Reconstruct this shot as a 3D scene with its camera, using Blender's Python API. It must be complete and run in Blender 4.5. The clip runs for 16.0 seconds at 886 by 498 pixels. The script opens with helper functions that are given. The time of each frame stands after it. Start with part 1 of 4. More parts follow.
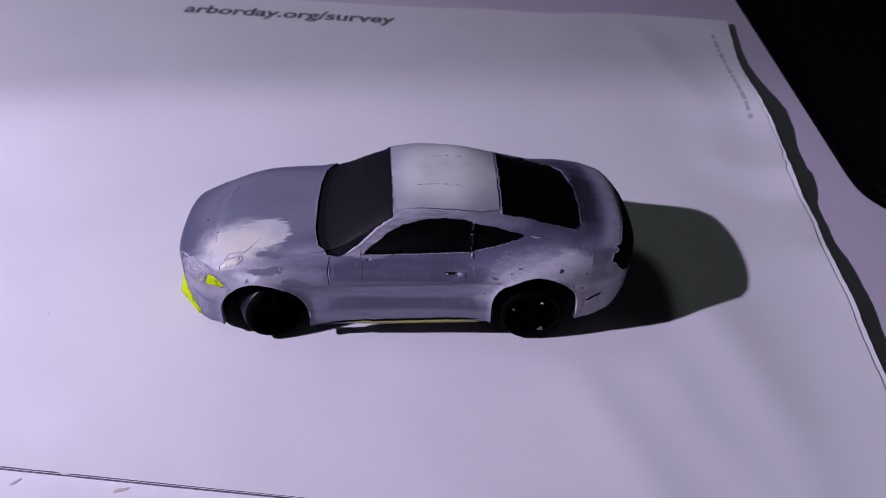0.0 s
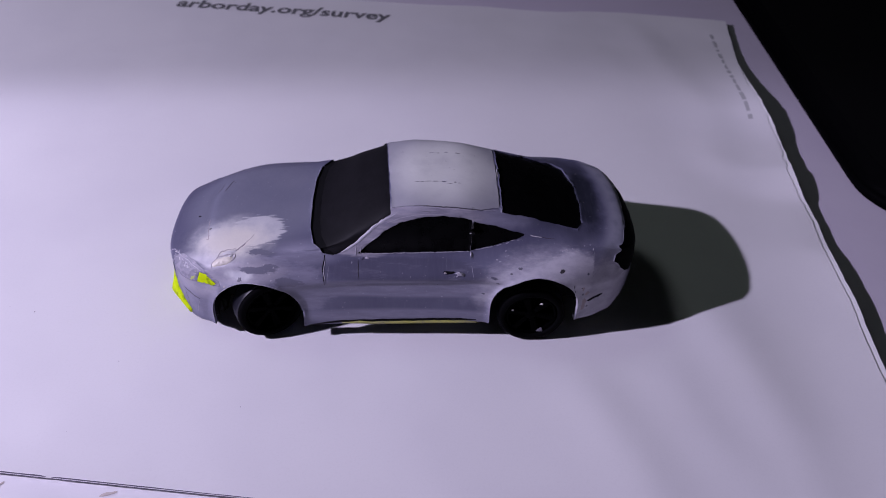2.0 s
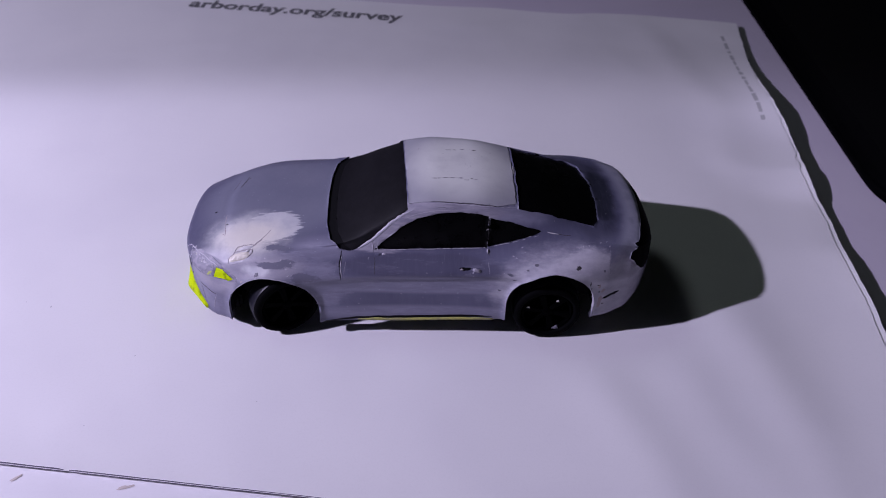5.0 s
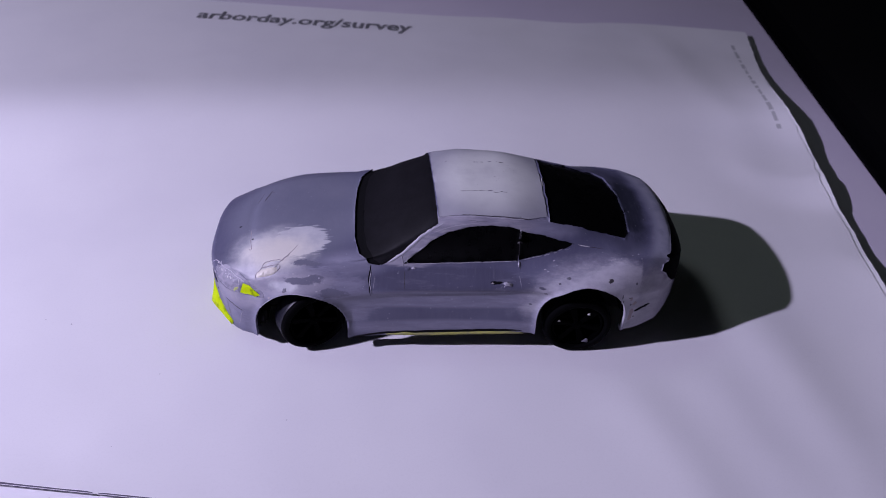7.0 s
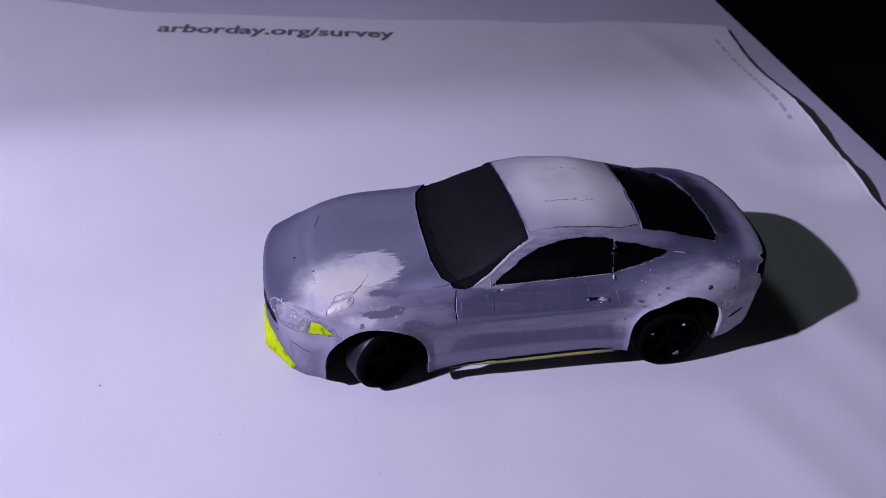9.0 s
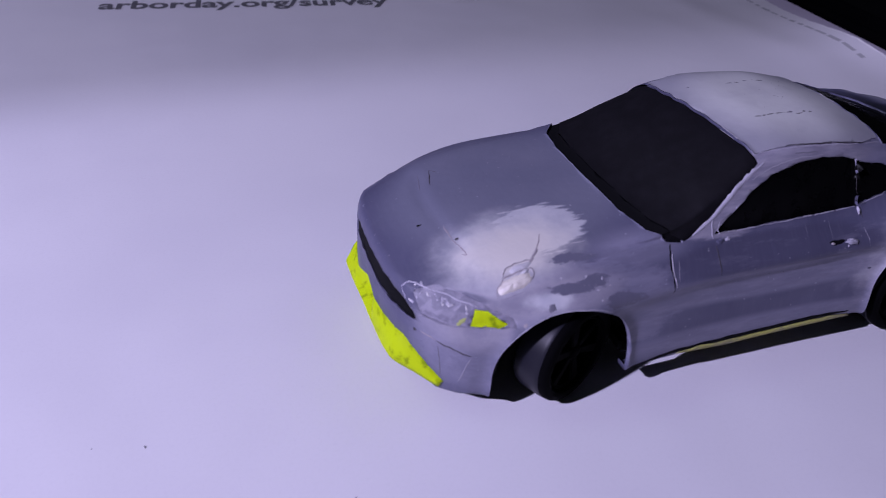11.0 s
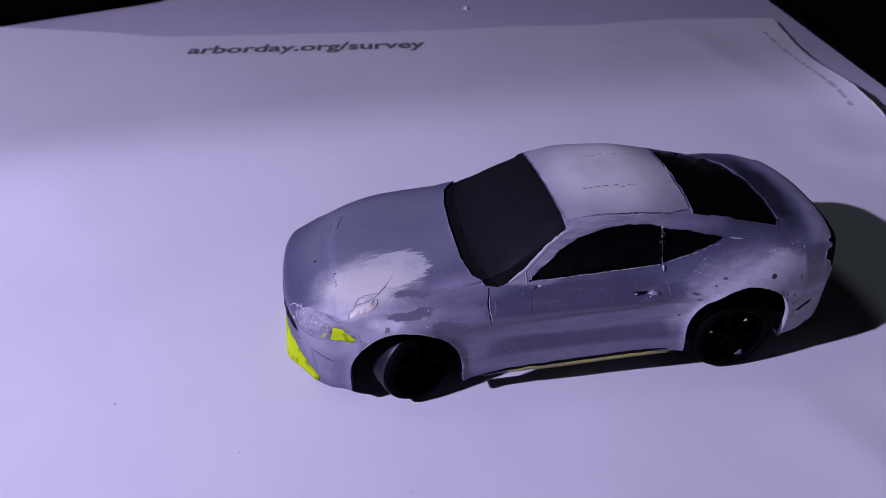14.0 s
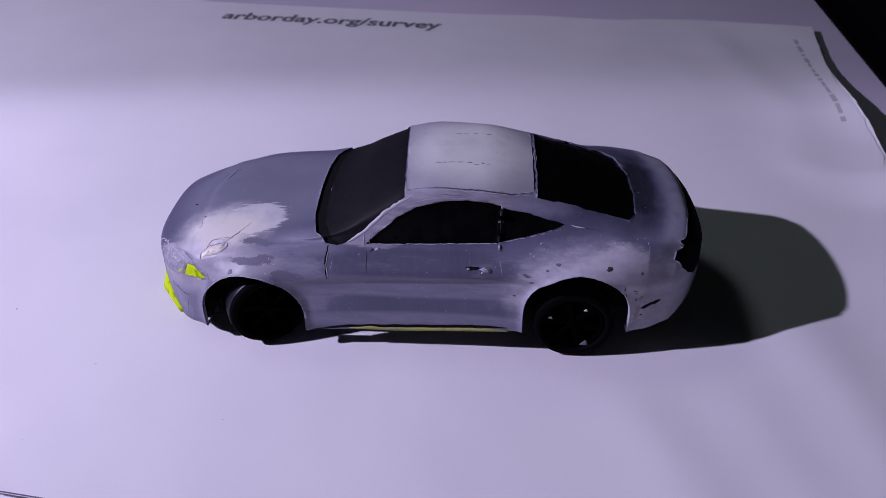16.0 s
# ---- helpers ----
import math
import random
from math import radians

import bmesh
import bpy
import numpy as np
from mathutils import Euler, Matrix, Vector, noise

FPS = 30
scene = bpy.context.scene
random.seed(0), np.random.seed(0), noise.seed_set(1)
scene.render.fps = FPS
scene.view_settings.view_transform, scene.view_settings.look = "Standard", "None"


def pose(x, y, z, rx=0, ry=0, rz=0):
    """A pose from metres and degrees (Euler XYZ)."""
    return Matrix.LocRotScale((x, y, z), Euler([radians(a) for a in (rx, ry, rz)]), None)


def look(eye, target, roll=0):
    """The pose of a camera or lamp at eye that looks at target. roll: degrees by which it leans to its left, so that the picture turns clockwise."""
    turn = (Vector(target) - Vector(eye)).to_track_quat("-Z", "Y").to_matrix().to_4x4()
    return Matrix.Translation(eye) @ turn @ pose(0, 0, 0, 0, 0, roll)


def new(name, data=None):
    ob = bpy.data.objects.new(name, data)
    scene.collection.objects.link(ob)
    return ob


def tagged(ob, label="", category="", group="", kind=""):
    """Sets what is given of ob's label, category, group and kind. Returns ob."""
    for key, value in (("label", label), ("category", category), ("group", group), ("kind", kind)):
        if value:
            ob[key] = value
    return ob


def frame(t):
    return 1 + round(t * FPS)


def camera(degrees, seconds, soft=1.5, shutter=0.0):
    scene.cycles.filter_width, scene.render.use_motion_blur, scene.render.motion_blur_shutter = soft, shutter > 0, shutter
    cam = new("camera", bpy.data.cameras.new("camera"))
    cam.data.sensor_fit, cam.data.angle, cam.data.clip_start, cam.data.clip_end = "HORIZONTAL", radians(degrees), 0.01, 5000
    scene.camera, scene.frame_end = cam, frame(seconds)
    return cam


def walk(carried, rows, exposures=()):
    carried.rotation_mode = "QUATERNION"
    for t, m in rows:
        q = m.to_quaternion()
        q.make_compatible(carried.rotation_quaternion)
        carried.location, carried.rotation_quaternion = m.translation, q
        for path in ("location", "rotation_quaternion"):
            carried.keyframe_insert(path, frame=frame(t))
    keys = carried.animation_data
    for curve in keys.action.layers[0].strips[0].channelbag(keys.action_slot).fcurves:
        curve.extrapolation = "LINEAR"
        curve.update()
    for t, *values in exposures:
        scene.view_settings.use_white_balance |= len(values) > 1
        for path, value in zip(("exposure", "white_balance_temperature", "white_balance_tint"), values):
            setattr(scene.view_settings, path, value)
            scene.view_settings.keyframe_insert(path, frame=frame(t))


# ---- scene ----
cam = camera(60.30, 16.0, soft=0.6)
cam.data.dof.use_dof, cam.data.dof.focus_distance, cam.data.dof.aperture_fstop = True, 0.102, 56.0
# seconds, eye, target, roll
PATH = [
    (0, (0.00253, -0.10375, 0.09587), (0.00689, -0.00858, 0.01443), 1.83),
    (0.5, (0.00176, -0.10327, 0.09456), (0.00688, -0.00823, 0.01302), 2.44),
    (1, (0.00161, -0.10294, 0.09394), (0.00721, -0.00796, 0.01235), 2.84),
    (1.5, (5e-05, -0.10261, 0.09323), (0.0059, -0.00758, 0.0117), 2.92),
    (2, (0.00149, -0.10183, 0.0937), (0.00734, -0.00655, 0.01247), 2.80),
    (2.5, (0.00179, -0.10198, 0.09386), (0.00797, -0.00646, 0.01296), 3.12),
    (3, (0.00132, -0.10198, 0.09385), (0.00741, -0.00641, 0.01301), 3.15),
    (3.5, (0.00088, -0.10217, 0.09394), (0.00667, -0.00659, 0.01308), 3.03),
    (4, (0.00016, -0.10283, 0.09357), (0.00542, -0.00711, 0.01283), 2.83),
    (6.5, (-0.00317, -0.10184, 0.09193), (0.00229, -0.00553, 0.01192), 2.80),
    (7, (-0.00658, -0.1008, 0.09204), (0.0002, -0.00414, 0.01254), 2.94),
    (7.5, (-0.01068, -0.09846, 0.09051), (-0.00165, -0.00182, 0.01122), 3.01),
    (8, (-0.01802, -0.09602, 0.08821), (-0.00668, 0.00158, 0.01041), 3.09),
    (8.2, (-0.02021, -0.09564, 0.08711), (-0.00772, 0.00173, 0.0092), 3.18),
    (10.3, (-0.04665, -0.07066, 0.07055), (-0.01167, 0.02383, -0.00398), 4.89),
    (10.5, (-0.04817, -0.06878, 0.06527), (-0.0131, 0.02703, -0.00754), 4.22),
    (11, (-0.05353, -0.06094, 0.0561), (-0.0161, 0.03465, -0.01581), 3.96),
    (11.5, (-0.05775, -0.05187, 0.05128), (-0.01911, 0.04404, -0.01955), 3.75),
    (12, (-0.06067, -0.04549, 0.04718), (-0.01917, 0.04936, -0.02345), 4.22),
    (12.5, (-0.0564, -0.05128, 0.05212), (-0.01735, 0.04475, -0.01833), 3.40),
    (13, (-0.04434, -0.06299, 0.06354), (-0.01007, 0.03518, -0.00644), 2.07),
    (13.5, (-0.03577, -0.07571, 0.07269), (-0.01167, 0.02466, 0.00161), 0.40),
    (14, (-0.02694, -0.0851, 0.07576), (-0.01318, 0.01552, 0.00231), -0.87),
    (14.5, (-0.01594, -0.0879, 0.078), (-0.00885, 0.01227, 0.00299), -1.14),
    (15, (-0.0076, -0.08901, 0.07864), (-0.00548, 0.01176, 0.00415), -0.68),
    (15.5, (-0.00114, -0.0903, 0.07612), (-0.00243, 0.01023, 0.00127), -0.39),
    (16, (0.00932, -0.09288, 0.07521), (0.00268, 0.00784, 0.00092), -0.67),
]
EXPOSURE = [(0, 0.0, 6500, 8), (4, 0.0, 6450, 7), (7, -0.02, 6270, 8), (8, -0.05, 6180, 9), (10.5, -0.06, 5960, 13), (11, -0.2, 5910, 14), (12, -0.39, 5730, 20), (12.5, -0.41, 5660, 24), (13, -0.2, 5700, 23),
            (13.5, -0.13, 5740, 22), (14, -0.25, 5800, 21), (14.5, -0.27, 5830, 20), (15, -0.2, 6000, 16), (16, 0.0, 6210, 12)]
walk(cam, [(t, look(eye, target, roll)) for t, eye, target, roll in PATH], EXPOSURE)

# ---------------------------------------------------------------- light
MM = 0.001
world = bpy.data.worlds.new("dim_room")
world.use_nodes = True
scene.world = world
bg = world.node_tree.nodes["Background"]
bg.inputs["Color"].default_value = (0.86, 1.0, 0.90, 1)
bg.inputs["Strength"].default_value = 0.003

LAMP = Vector((-0.316, -0.0885, 0.2275))


def lamp(name, kind, energy, color, m):
    ld = bpy.data.lights.new(name, kind)
    ld.energy, ld.color = energy, color
    new(name, ld).matrix_world = m
    return ld


# a small torch: an even spill and a brighter beam with a soft edge
VIOLET = (0.77, 0.68, 1.0)
spill = lamp("torch_spill", "SPOT", 4.8, VIOLET, look(LAMP, (0.0, 0.0, 0.0)))
spill.shadow_soft_size, spill.spot_size, spill.spot_blend = 0.004, radians(150), 0.3
edge_ray = (Vector((-0.066, 0.0825, 0.0)) - LAMP).normalized()
edge_up = edge_ray.cross(Vector((1, 0.12, 0))).normalized()
if edge_up.y > 0:
    edge_up = -edge_up
HALF = radians(72)
beam = lamp("torch_beam", "SPOT", 2.7, VIOLET, look(LAMP, LAMP + edge_ray * math.cos(HALF) + edge_up * math.sin(HALF)))
beam.shadow_soft_size, beam.spot_size, beam.spot_blend = 0.004, 2 * HALF, 0.09
# the dim lamp of the room, high overhead
room = lamp("ceiling_lamp", "AREA", 0.85, (0.88, 0.98, 1.0), look((-0.75, 0.35, 1.15), (0, 0, 0)))
room.size = 0.25


# ---------------------------------------------------------------- materials
def material(name, color, rough=0.5, metal=0.0, spec=0.5):
    m = bpy.data.materials.new(name)
    m.use_nodes = True
    b = m.node_tree.nodes["Principled BSDF"]
    b.inputs["Base Color"].default_value = (*color, 1)
    b.inputs["Roughness"].default_value = rough
    b.inputs["Metallic"].default_value = metal
    b.inputs["Specular IOR Level"].default_value = spec
    return m


class Nodes:
    """Short hand for building a node tree round a material's Principled shader."""

    def __init__(self, m):
        self.t = m.node_tree
        self.b = self.t.nodes["Principled BSDF"]
        self.co = self.t.nodes.new("ShaderNodeTexCoord").outputs["Object"]

    def link(self, a, b):
        if hasattr(a, "is_linked"):
            self.t.links.new(a, b)
        else:
            b.default_value = a

    def noise(self, scale, detail=3.0, rough=0.55, co=None, distortion=0.0):
        n = self.t.nodes.new("ShaderNodeTexNoise")
        n.inputs["Scale"].default_value = scale
        n.inputs["Detail"].default_value = detail
        n.inputs["Roughness"].default_value = rough
        n.inputs["Distortion"].default_value = distortion
        self.link(co or self.co, n.inputs["Vector"])
        return n.outputs["Fac"]

    def math(self, op, a, b=0.0, c=0.0, clamp=False):
        n = self.t.nodes.new("ShaderNodeMath")
        n.operation = op
        n.use_clamp = clamp
        for v, s in zip((a, b, c), n.inputs):
            self.link(v, s)
        return n.outputs[0]

    def vec(self, op, a, b):
        n = self.t.nodes.new("ShaderNodeVectorMath")
        n.operation = op
        self.link(a, n.inputs[0])
        self.link(b, n.inputs[1])
        return n.outputs["Value"] if op in ("LENGTH", "DISTANCE") else n.outputs["Vector"]

    def ramp(self, v, lo, hi, a=0.0, b=1.0):
        n = self.t.nodes.new("ShaderNodeMapRange")
        n.interpolation_type = "SMOOTHSTEP"
        for s, x in zip(n.inputs, (v, lo, hi, a, b)):
            self.link(x, s)
        return n.outputs[0]

    def mix(self, f, a, b):
        n = self.t.nodes.new("ShaderNodeMix")
        n.data_type = "RGBA"
        self.link(f, n.inputs[0])
        self.link((*a, 1) if isinstance(a, tuple) else a, n.inputs[6])
        self.link((*b, 1) if isinstance(b, tuple) else b, n.inputs[7])
        return n.outputs[2]

    def bump(self, h, strength, distance):
        n = self.t.nodes.new("ShaderNodeBump")
        n.inputs["Strength"].default_value = strength
        n.inputs["Distance"].default_value = distance
        self.link(h, n.inputs["Height"])
        self.t.links.new(n.outputs[0], self.b.inputs["Normal"])

    def blob(self, centre, radii, wobble=0.0, wob=None, soft=0.15):
        """1 inside an ellipsoid, 0 outside, its rim shifted by a noise."""
        d = self.vec("DIVIDE", self.vec("SUBTRACT", self.co, tuple(c * MM for c in centre)), tuple(r * MM for r in radii))
        n = self.t.nodes.new("ShaderNodeVectorMath")
        n.operation = "LENGTH"
        self.link(d, n.inputs[0])
        v = n.outputs["Value"]
        if wob is not None:
            v = self.math("ADD", v, self.math("MULTIPLY", self.math("SUBTRACT", wob, 0.5), wobble))
        return self.ramp(v, 1.0 - soft, 1.0 + soft, 1.0, 0.0)


def paper_material(name, tint, stain):
    m = material(name, tint, 0.62, spec=0.3)
    n = Nodes(m)
    big = n.noise(28.0, 3)
    fibre = n.noise(2600.0, 4, 0.7)
    c = n.mix(n.ramp(big, 0.35, 0.7), tint, stain)
    c = n.mix(n.math("MULTIPLY", n.ramp(fibre, 0.45, 0.75), 0.10), c, tuple(v * 0.72 for v in tint))
    n.link(c, n.b.inputs["Base Color"])
    swell = n.math("ADD", n.noise(26.0, 2), n.math("MULTIPLY", n.noise(85.0, 2), 0.16))
    n.bump(n.math("ADD", swell, n.math("MULTIPLY", fibre, 0.008)), 0.42, 0.0016)
    return m


PAPER = paper_material("envelope_paper", (0.80, 0.79, 0.80), (0.76, 0.75, 0.77))
UNDER = paper_material("under_paper", (0.79, 0.78, 0.80), (0.75, 0.74, 0.77))
TABLE = material("table_laminate", (0.52, 0.48, 0.56), 0.35)
tn = Nodes(TABLE)
tn.link(tn.mix(tn.ramp(tn.noise(14.0, 4), 0.3, 0.75), (0.50, 0.46, 0.55), (0.57, 0.53, 0.60)), tn.b.inputs["Base Color"])
tn.bump(tn.noise(420.0, 3), 0.12, 0.0006)

BLACK = material("black_plastic", (0.0012, 0.0012, 0.0016), 0.8, spec=0.012)
bn = Nodes(BLACK)
bn.link(bn.ramp(bn.noise(300.0, 3), 0.3, 0.8, 0.5, 0.7), bn.b.inputs["Roughness"])

INK = material("grey_ink", (0.13, 0.13, 0.14), 0.7)
FAINT = material("faint_grey_ink", (0.47, 0.47, 0.48), 0.7)
# colour of the shade under the envelope's near fold
FOLD_SHADE = material("fold_shade", (0.13, 0.115, 0.16), 0.8, spec=0.1)
TORN = material("torn_fibre", (0.86, 0.85, 0.86), 0.9, spec=0.1)

RESIN = material("worn_grey_paint_on_resin", (0.3, 0.3, 0.36), 0.45, spec=0.45)
GLASSPAINT = material("black_window_paint", (0.006, 0.006, 0.0075), 0.6, spec=0.16)
gn = Nodes(GLASSPAINT)
gn.link(gn.mix(gn.ramp(gn.noise(700.0, 4), 0.35, 0.8), (0.0060, 0.0056, 0.0074), (0.0092, 0.0086, 0.0112)), gn.b.inputs["Base Color"])
gn.bump(gn.noise(1500.0, 3), 0.15, 0.0002)
GLOSSBLACK = material("glossy_black_paint", (0.002, 0.002, 0.0024), 0.3, spec=0.14)
ln = Nodes(GLOSSBLACK)
ln.link(ln.ramp(ln.noise(500.0, 3), 0.3, 0.75, 0.22, 0.42), ln.b.inputs["Roughness"])
ln.bump(ln.noise(900.0, 3), 0.12, 0.0002)
MATTEBLACK = material("matte_black_paint", (0.003, 0.003, 0.0036), 0.8, spec=0.02)
YELLOW = material("fluorescent_yellow_paint", (0.78, 0.86, 0.02), 0.6, spec=0.08)
yn = Nodes(YELLOW)
yn.link(yn.mix(yn.ramp(yn.noise(760.0, 3, 0.6), 0.50, 0.70), (0.50, 0.66, 0.001), (0.24, 0.34, 0.004)), yn.b.inputs["Base Color"])
yn.bump(yn.noise(1200.0, 3), 0.4, 0.0003)
# one rubber twice: black for shaded sidewalls, bluish for the lit tread
RUBBER = material("black_rubber", (0.002, 0.002, 0.0025), 0.7, spec=0.02)
TREAD = material("lit_tread", (0.008, 0.008, 0.0145), 0.42, spec=0.25)
RIM = material("black_rim", (0.0005, 0.0005, 0.0008), 0.5, spec=0.010)
DISC = material("black_disc", (0.001, 0.001, 0.0012), 0.8, spec=0.02)
DARK = material("dark_primer", (0.005, 0.005, 0.006), 0.75, spec=0.08)
CHIP = material("dark_chip", (0.045, 0.04, 0.045), 0.7)


# the car's skin: grey-violet paint rubbed down to white resin
rn = Nodes(RESIN)
fine = rn.noise(1400.0, 4, 0.65)
mid_n = rn.noise(330.0, 4, 0.6)
sm = rn.t.nodes.new("ShaderNodeMapping")
sm.inputs["Scale"].default_value = (0.22, 1.0, 1.0)
rn.link(rn.co, sm.inputs["Vector"])
streak = rn.noise(900.0, 4, 0.7, co=sm.outputs[0])
sm2 = rn.t.nodes.new("ShaderNodeMapping")
sm2.inputs["Scale"].default_value = (0.16, 1.0, 1.0)
rn.link(rn.co, sm2.inputs["Vector"])
brush = rn.noise(2300.0, 3, 0.6, co=sm2.outputs[0])


sm3 = rn.t.nodes.new("ShaderNodeMapping")
sm3.inputs["Scale"].default_value = (0.5, 1.0, 1.0)
rn.link(rn.co, sm3.inputs["Vector"])


def spots(rows):
    """The union of several worn places."""
    out = None
    for centre, radii, wob, src, soft in rows:
        spot = rn.blob(centre, radii, wob, src, soft)
        out = spot if out is None else rn.math("MAXIMUM", out, spot)
    return out


blot = rn.noise(600.0, 5, 0.7, co=sm3.outputs[0])
# rubbed through to bare resin
wear = spots((
    ((-22.6, -6.6, 15.9), (4.6, 3.6, 4.0), 0.85, brush, 0.08),
    ((-26.7, -7.9, 14.9), (6.2, 4.2, 3.1), 0.8, mid_n, 0.5),
    ((-24.5, -14.0, 13.2), (2.0, 1.2, 0.7), 2.0, mid_n, 0.5)))
# the rear wing, rubbed pale as far as the bumper's joint
haunch = spots((
    ((22.8, -14.0, 10.4), (9.4, 8.0, 6.4), 0.45, blot, 0.30),
    ((27.2, -14.0, 11.4), (6.6, 8.0, 6.1), 0.35, blot, 0.10)))
haunch = rn.math("MULTIPLY", haunch, rn.blob((10.6, 0.0, 10.0), (20.1, 400.0, 400.0), 0.05, blot, 0.015))
# thin pale paint, with two paler bands along the door
thin = spots((
    ((-27.0, -14.0, 9.2), (13.0, 6.0, 6.0), 0.5, streak, 0.16),
    ((-22.0, -12.6, 14.0), (7.2, 2.4, 1.8), 1.2, brush, 0.16),
    ((2.0, -15.0, 10.9), (24.0, 5.0, 1.8), 0.35, streak, 0.22),
    ((3.0, -15.0, 5.2), (22.0, 5.0, 1.5), 0.4, streak, 0.3),
    ((27.0, -13.0, 10.3), (14.0, 7.0, 6.8), 0.9, mid_n, 0.3),
    ((5.0, -9.6, 21.6), (20.0, 2.4, 2.0), 0.6, mid_n, 0.35),
    ((-5.0, -11.0, 18.8), (5.5, 1.3, 3.4), 0.8, streak, 0.4),
    ((-15.0, -14.6, 10.6), (4.6, 4.0, 4.6), 1.6, blot, 0.25),
    ((-14.5, -11.6, 15.8), (5.0, 2.4, 1.3), 0.7, streak, 0.5)))
# strokes of old paint left standing, and the shade above the headlight, painted
ragged_n = rn.noise(1300.0, 4, 0.75, co=sm3.outputs[0])
kept_and_shade = spots((
    ((-22.3, -13.85, 14.0), (2.5, 1.0, 0.42), 2.6, ragged_n, 0.2),
    ((-20.2, -13.7, 14.3), (1.6, 0.8, 0.42), 3.0, ragged_n, 0.2),
    ((-21.7, -11.2, 15.5), (1.7, 0.5, 0.5), 3.0, ragged_n, 0.2),
    ((-20.2, -11.7, 15.6), (1.2, 0.35, 0.5), 3.0, ragged_n, 0.2),
    ((-17.0, -15.0, 12.5), (1.9, 1.0, 0.75), 2.6, ragged_n, 0.16),
    ((-31.2, -11.3, 12.9), (3.0, 1.3, 0.32), 1.5, mid_n, 0.4),
    ((-26.8, -14.6, 9.9), (1.2, 1.5, 1.0), 0.9, mid_n, 0.5)))
left = rn.math("SUBTRACT", 1.0, kept_and_shade)
wear = rn.math("MULTIPLY", wear, left)
soft_n = rn.noise(120.0, 3, 0.5)
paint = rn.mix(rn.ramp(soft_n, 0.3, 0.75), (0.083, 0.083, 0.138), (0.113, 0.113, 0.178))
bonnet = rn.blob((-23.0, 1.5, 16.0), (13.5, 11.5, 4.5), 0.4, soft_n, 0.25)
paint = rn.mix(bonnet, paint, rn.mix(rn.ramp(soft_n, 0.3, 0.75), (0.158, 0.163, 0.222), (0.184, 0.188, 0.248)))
paint = rn.mix(kept_and_shade, paint, (0.135, 0.134, 0.185))
# the rear deck's lit lip, put into the colour as a paler rim
lit_rim = rn.math("SUBTRACT", 1.0, rn.blob((20.0, 0.6, 17.0), (14.6, 22.0, 400.0), 0.12, mid_n, 0.07))
lit_rim = rn.math("MULTIPLY", lit_rim, rn.blob((37.0, 0.6, 18.3), (7.0, 30.0, 3.4), 0.2, mid_n, 0.3))
# a darker band along the upper door, below the windows
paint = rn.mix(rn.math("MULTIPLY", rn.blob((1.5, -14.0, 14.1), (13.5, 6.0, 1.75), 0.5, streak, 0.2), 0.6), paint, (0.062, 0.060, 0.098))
stain = rn.blob((31.0, 1.2, 17.6), (2.4, 9.0, 3.0), 1.0, mid_n, 0.45)
thin = rn.math("MULTIPLY", thin, rn.math("MULTIPLY", left, rn.math("SUBTRACT", 1.0, stain)))
paint = rn.mix(rn.math("MULTIPLY", stain, 0.95), paint, (0.016, 0.018, 0.030))
pale = rn.mix(rn.ramp(streak, 0.35, 0.7), (0.184, 0.182, 0.250), (0.242, 0.238, 0.314))
bare = rn.mix(rn.ramp(mid_n, 0.3, 0.7), (0.58, 0.58, 0.60), (0.47, 0.475, 0.52))
ivory = rn.blob((-25.6, -8.6, 14.8), (5.5, 3.4, 3.0), 0.8, mid_n, 0.6)
bare = rn.mix(ivory, bare, (0.72, 0.69, 0.63))
lm = rn.t.nodes.new("ShaderNodeMapping")
lm.inputs["Scale"].default_value = (1.0, 0.12, 0.12)
rn.link(rn.co, lm.inputs["Vector"])
layers = rn.noise(2600.0, 3, 0.7, co=lm.outputs[0])
paint = rn.mix(rn.math("MULTIPLY", rn.ramp(layers, 0.45, 0.75), 0.07), paint, (0.235, 0.225, 0.285))
blotch = rn.math("MULTIPLY", rn.math("MULTIPLY", rn.ramp(streak, 0.52, 0.72), 0.4), rn.blob((4.0, -15.0, 13.0), (17.0, 5.0, 4.0), 0.5, mid_n, 0.3))
paint = rn.mix(blotch, paint, (0.21, 0.20, 0.26))
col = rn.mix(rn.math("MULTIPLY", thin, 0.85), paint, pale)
col = rn.mix(rn.math("MULTIPLY", lit_rim, 0.85), col, rn.mix(rn.ramp(mid_n, 0.35, 0.7), (0.30, 0.30, 0.37), (0.22, 0.225, 0.285)))
col = rn.mix(rn.math("MULTIPLY", haunch, 0.9), col, rn.mix(rn.ramp(blot, 0.35, 0.7), (0.56, 0.545, 0.605), (0.43, 0.417, 0.49)))
bumper = rn.blob((33.0, -12.0, 9.0), (4.6, 8.0, 6.6), 0.6, blot, 0.2)
col = rn.mix(rn.math("MULTIPLY", bumper, 0.85), col, rn.mix(rn.ramp(blot, 0.35, 0.7), (0.44, 0.425, 0.485), (0.33, 0.317, 0.38)))
rail = spots((
    ((-5.2, -11.3, 18.6), (5.9, 1.7, 3.7), 0.5, streak, 0.12),
    ((5.0, -9.8, 22.0), (12.0, 1.5, 1.6), 0.4, streak, 0.2)))
col = rn.mix(rn.math("MULTIPLY", rail, 0.9), col, rn.mix(rn.ramp(streak, 0.35, 0.65), (0.36, 0.345, 0.405), (0.24, 0.23, 0.285)))
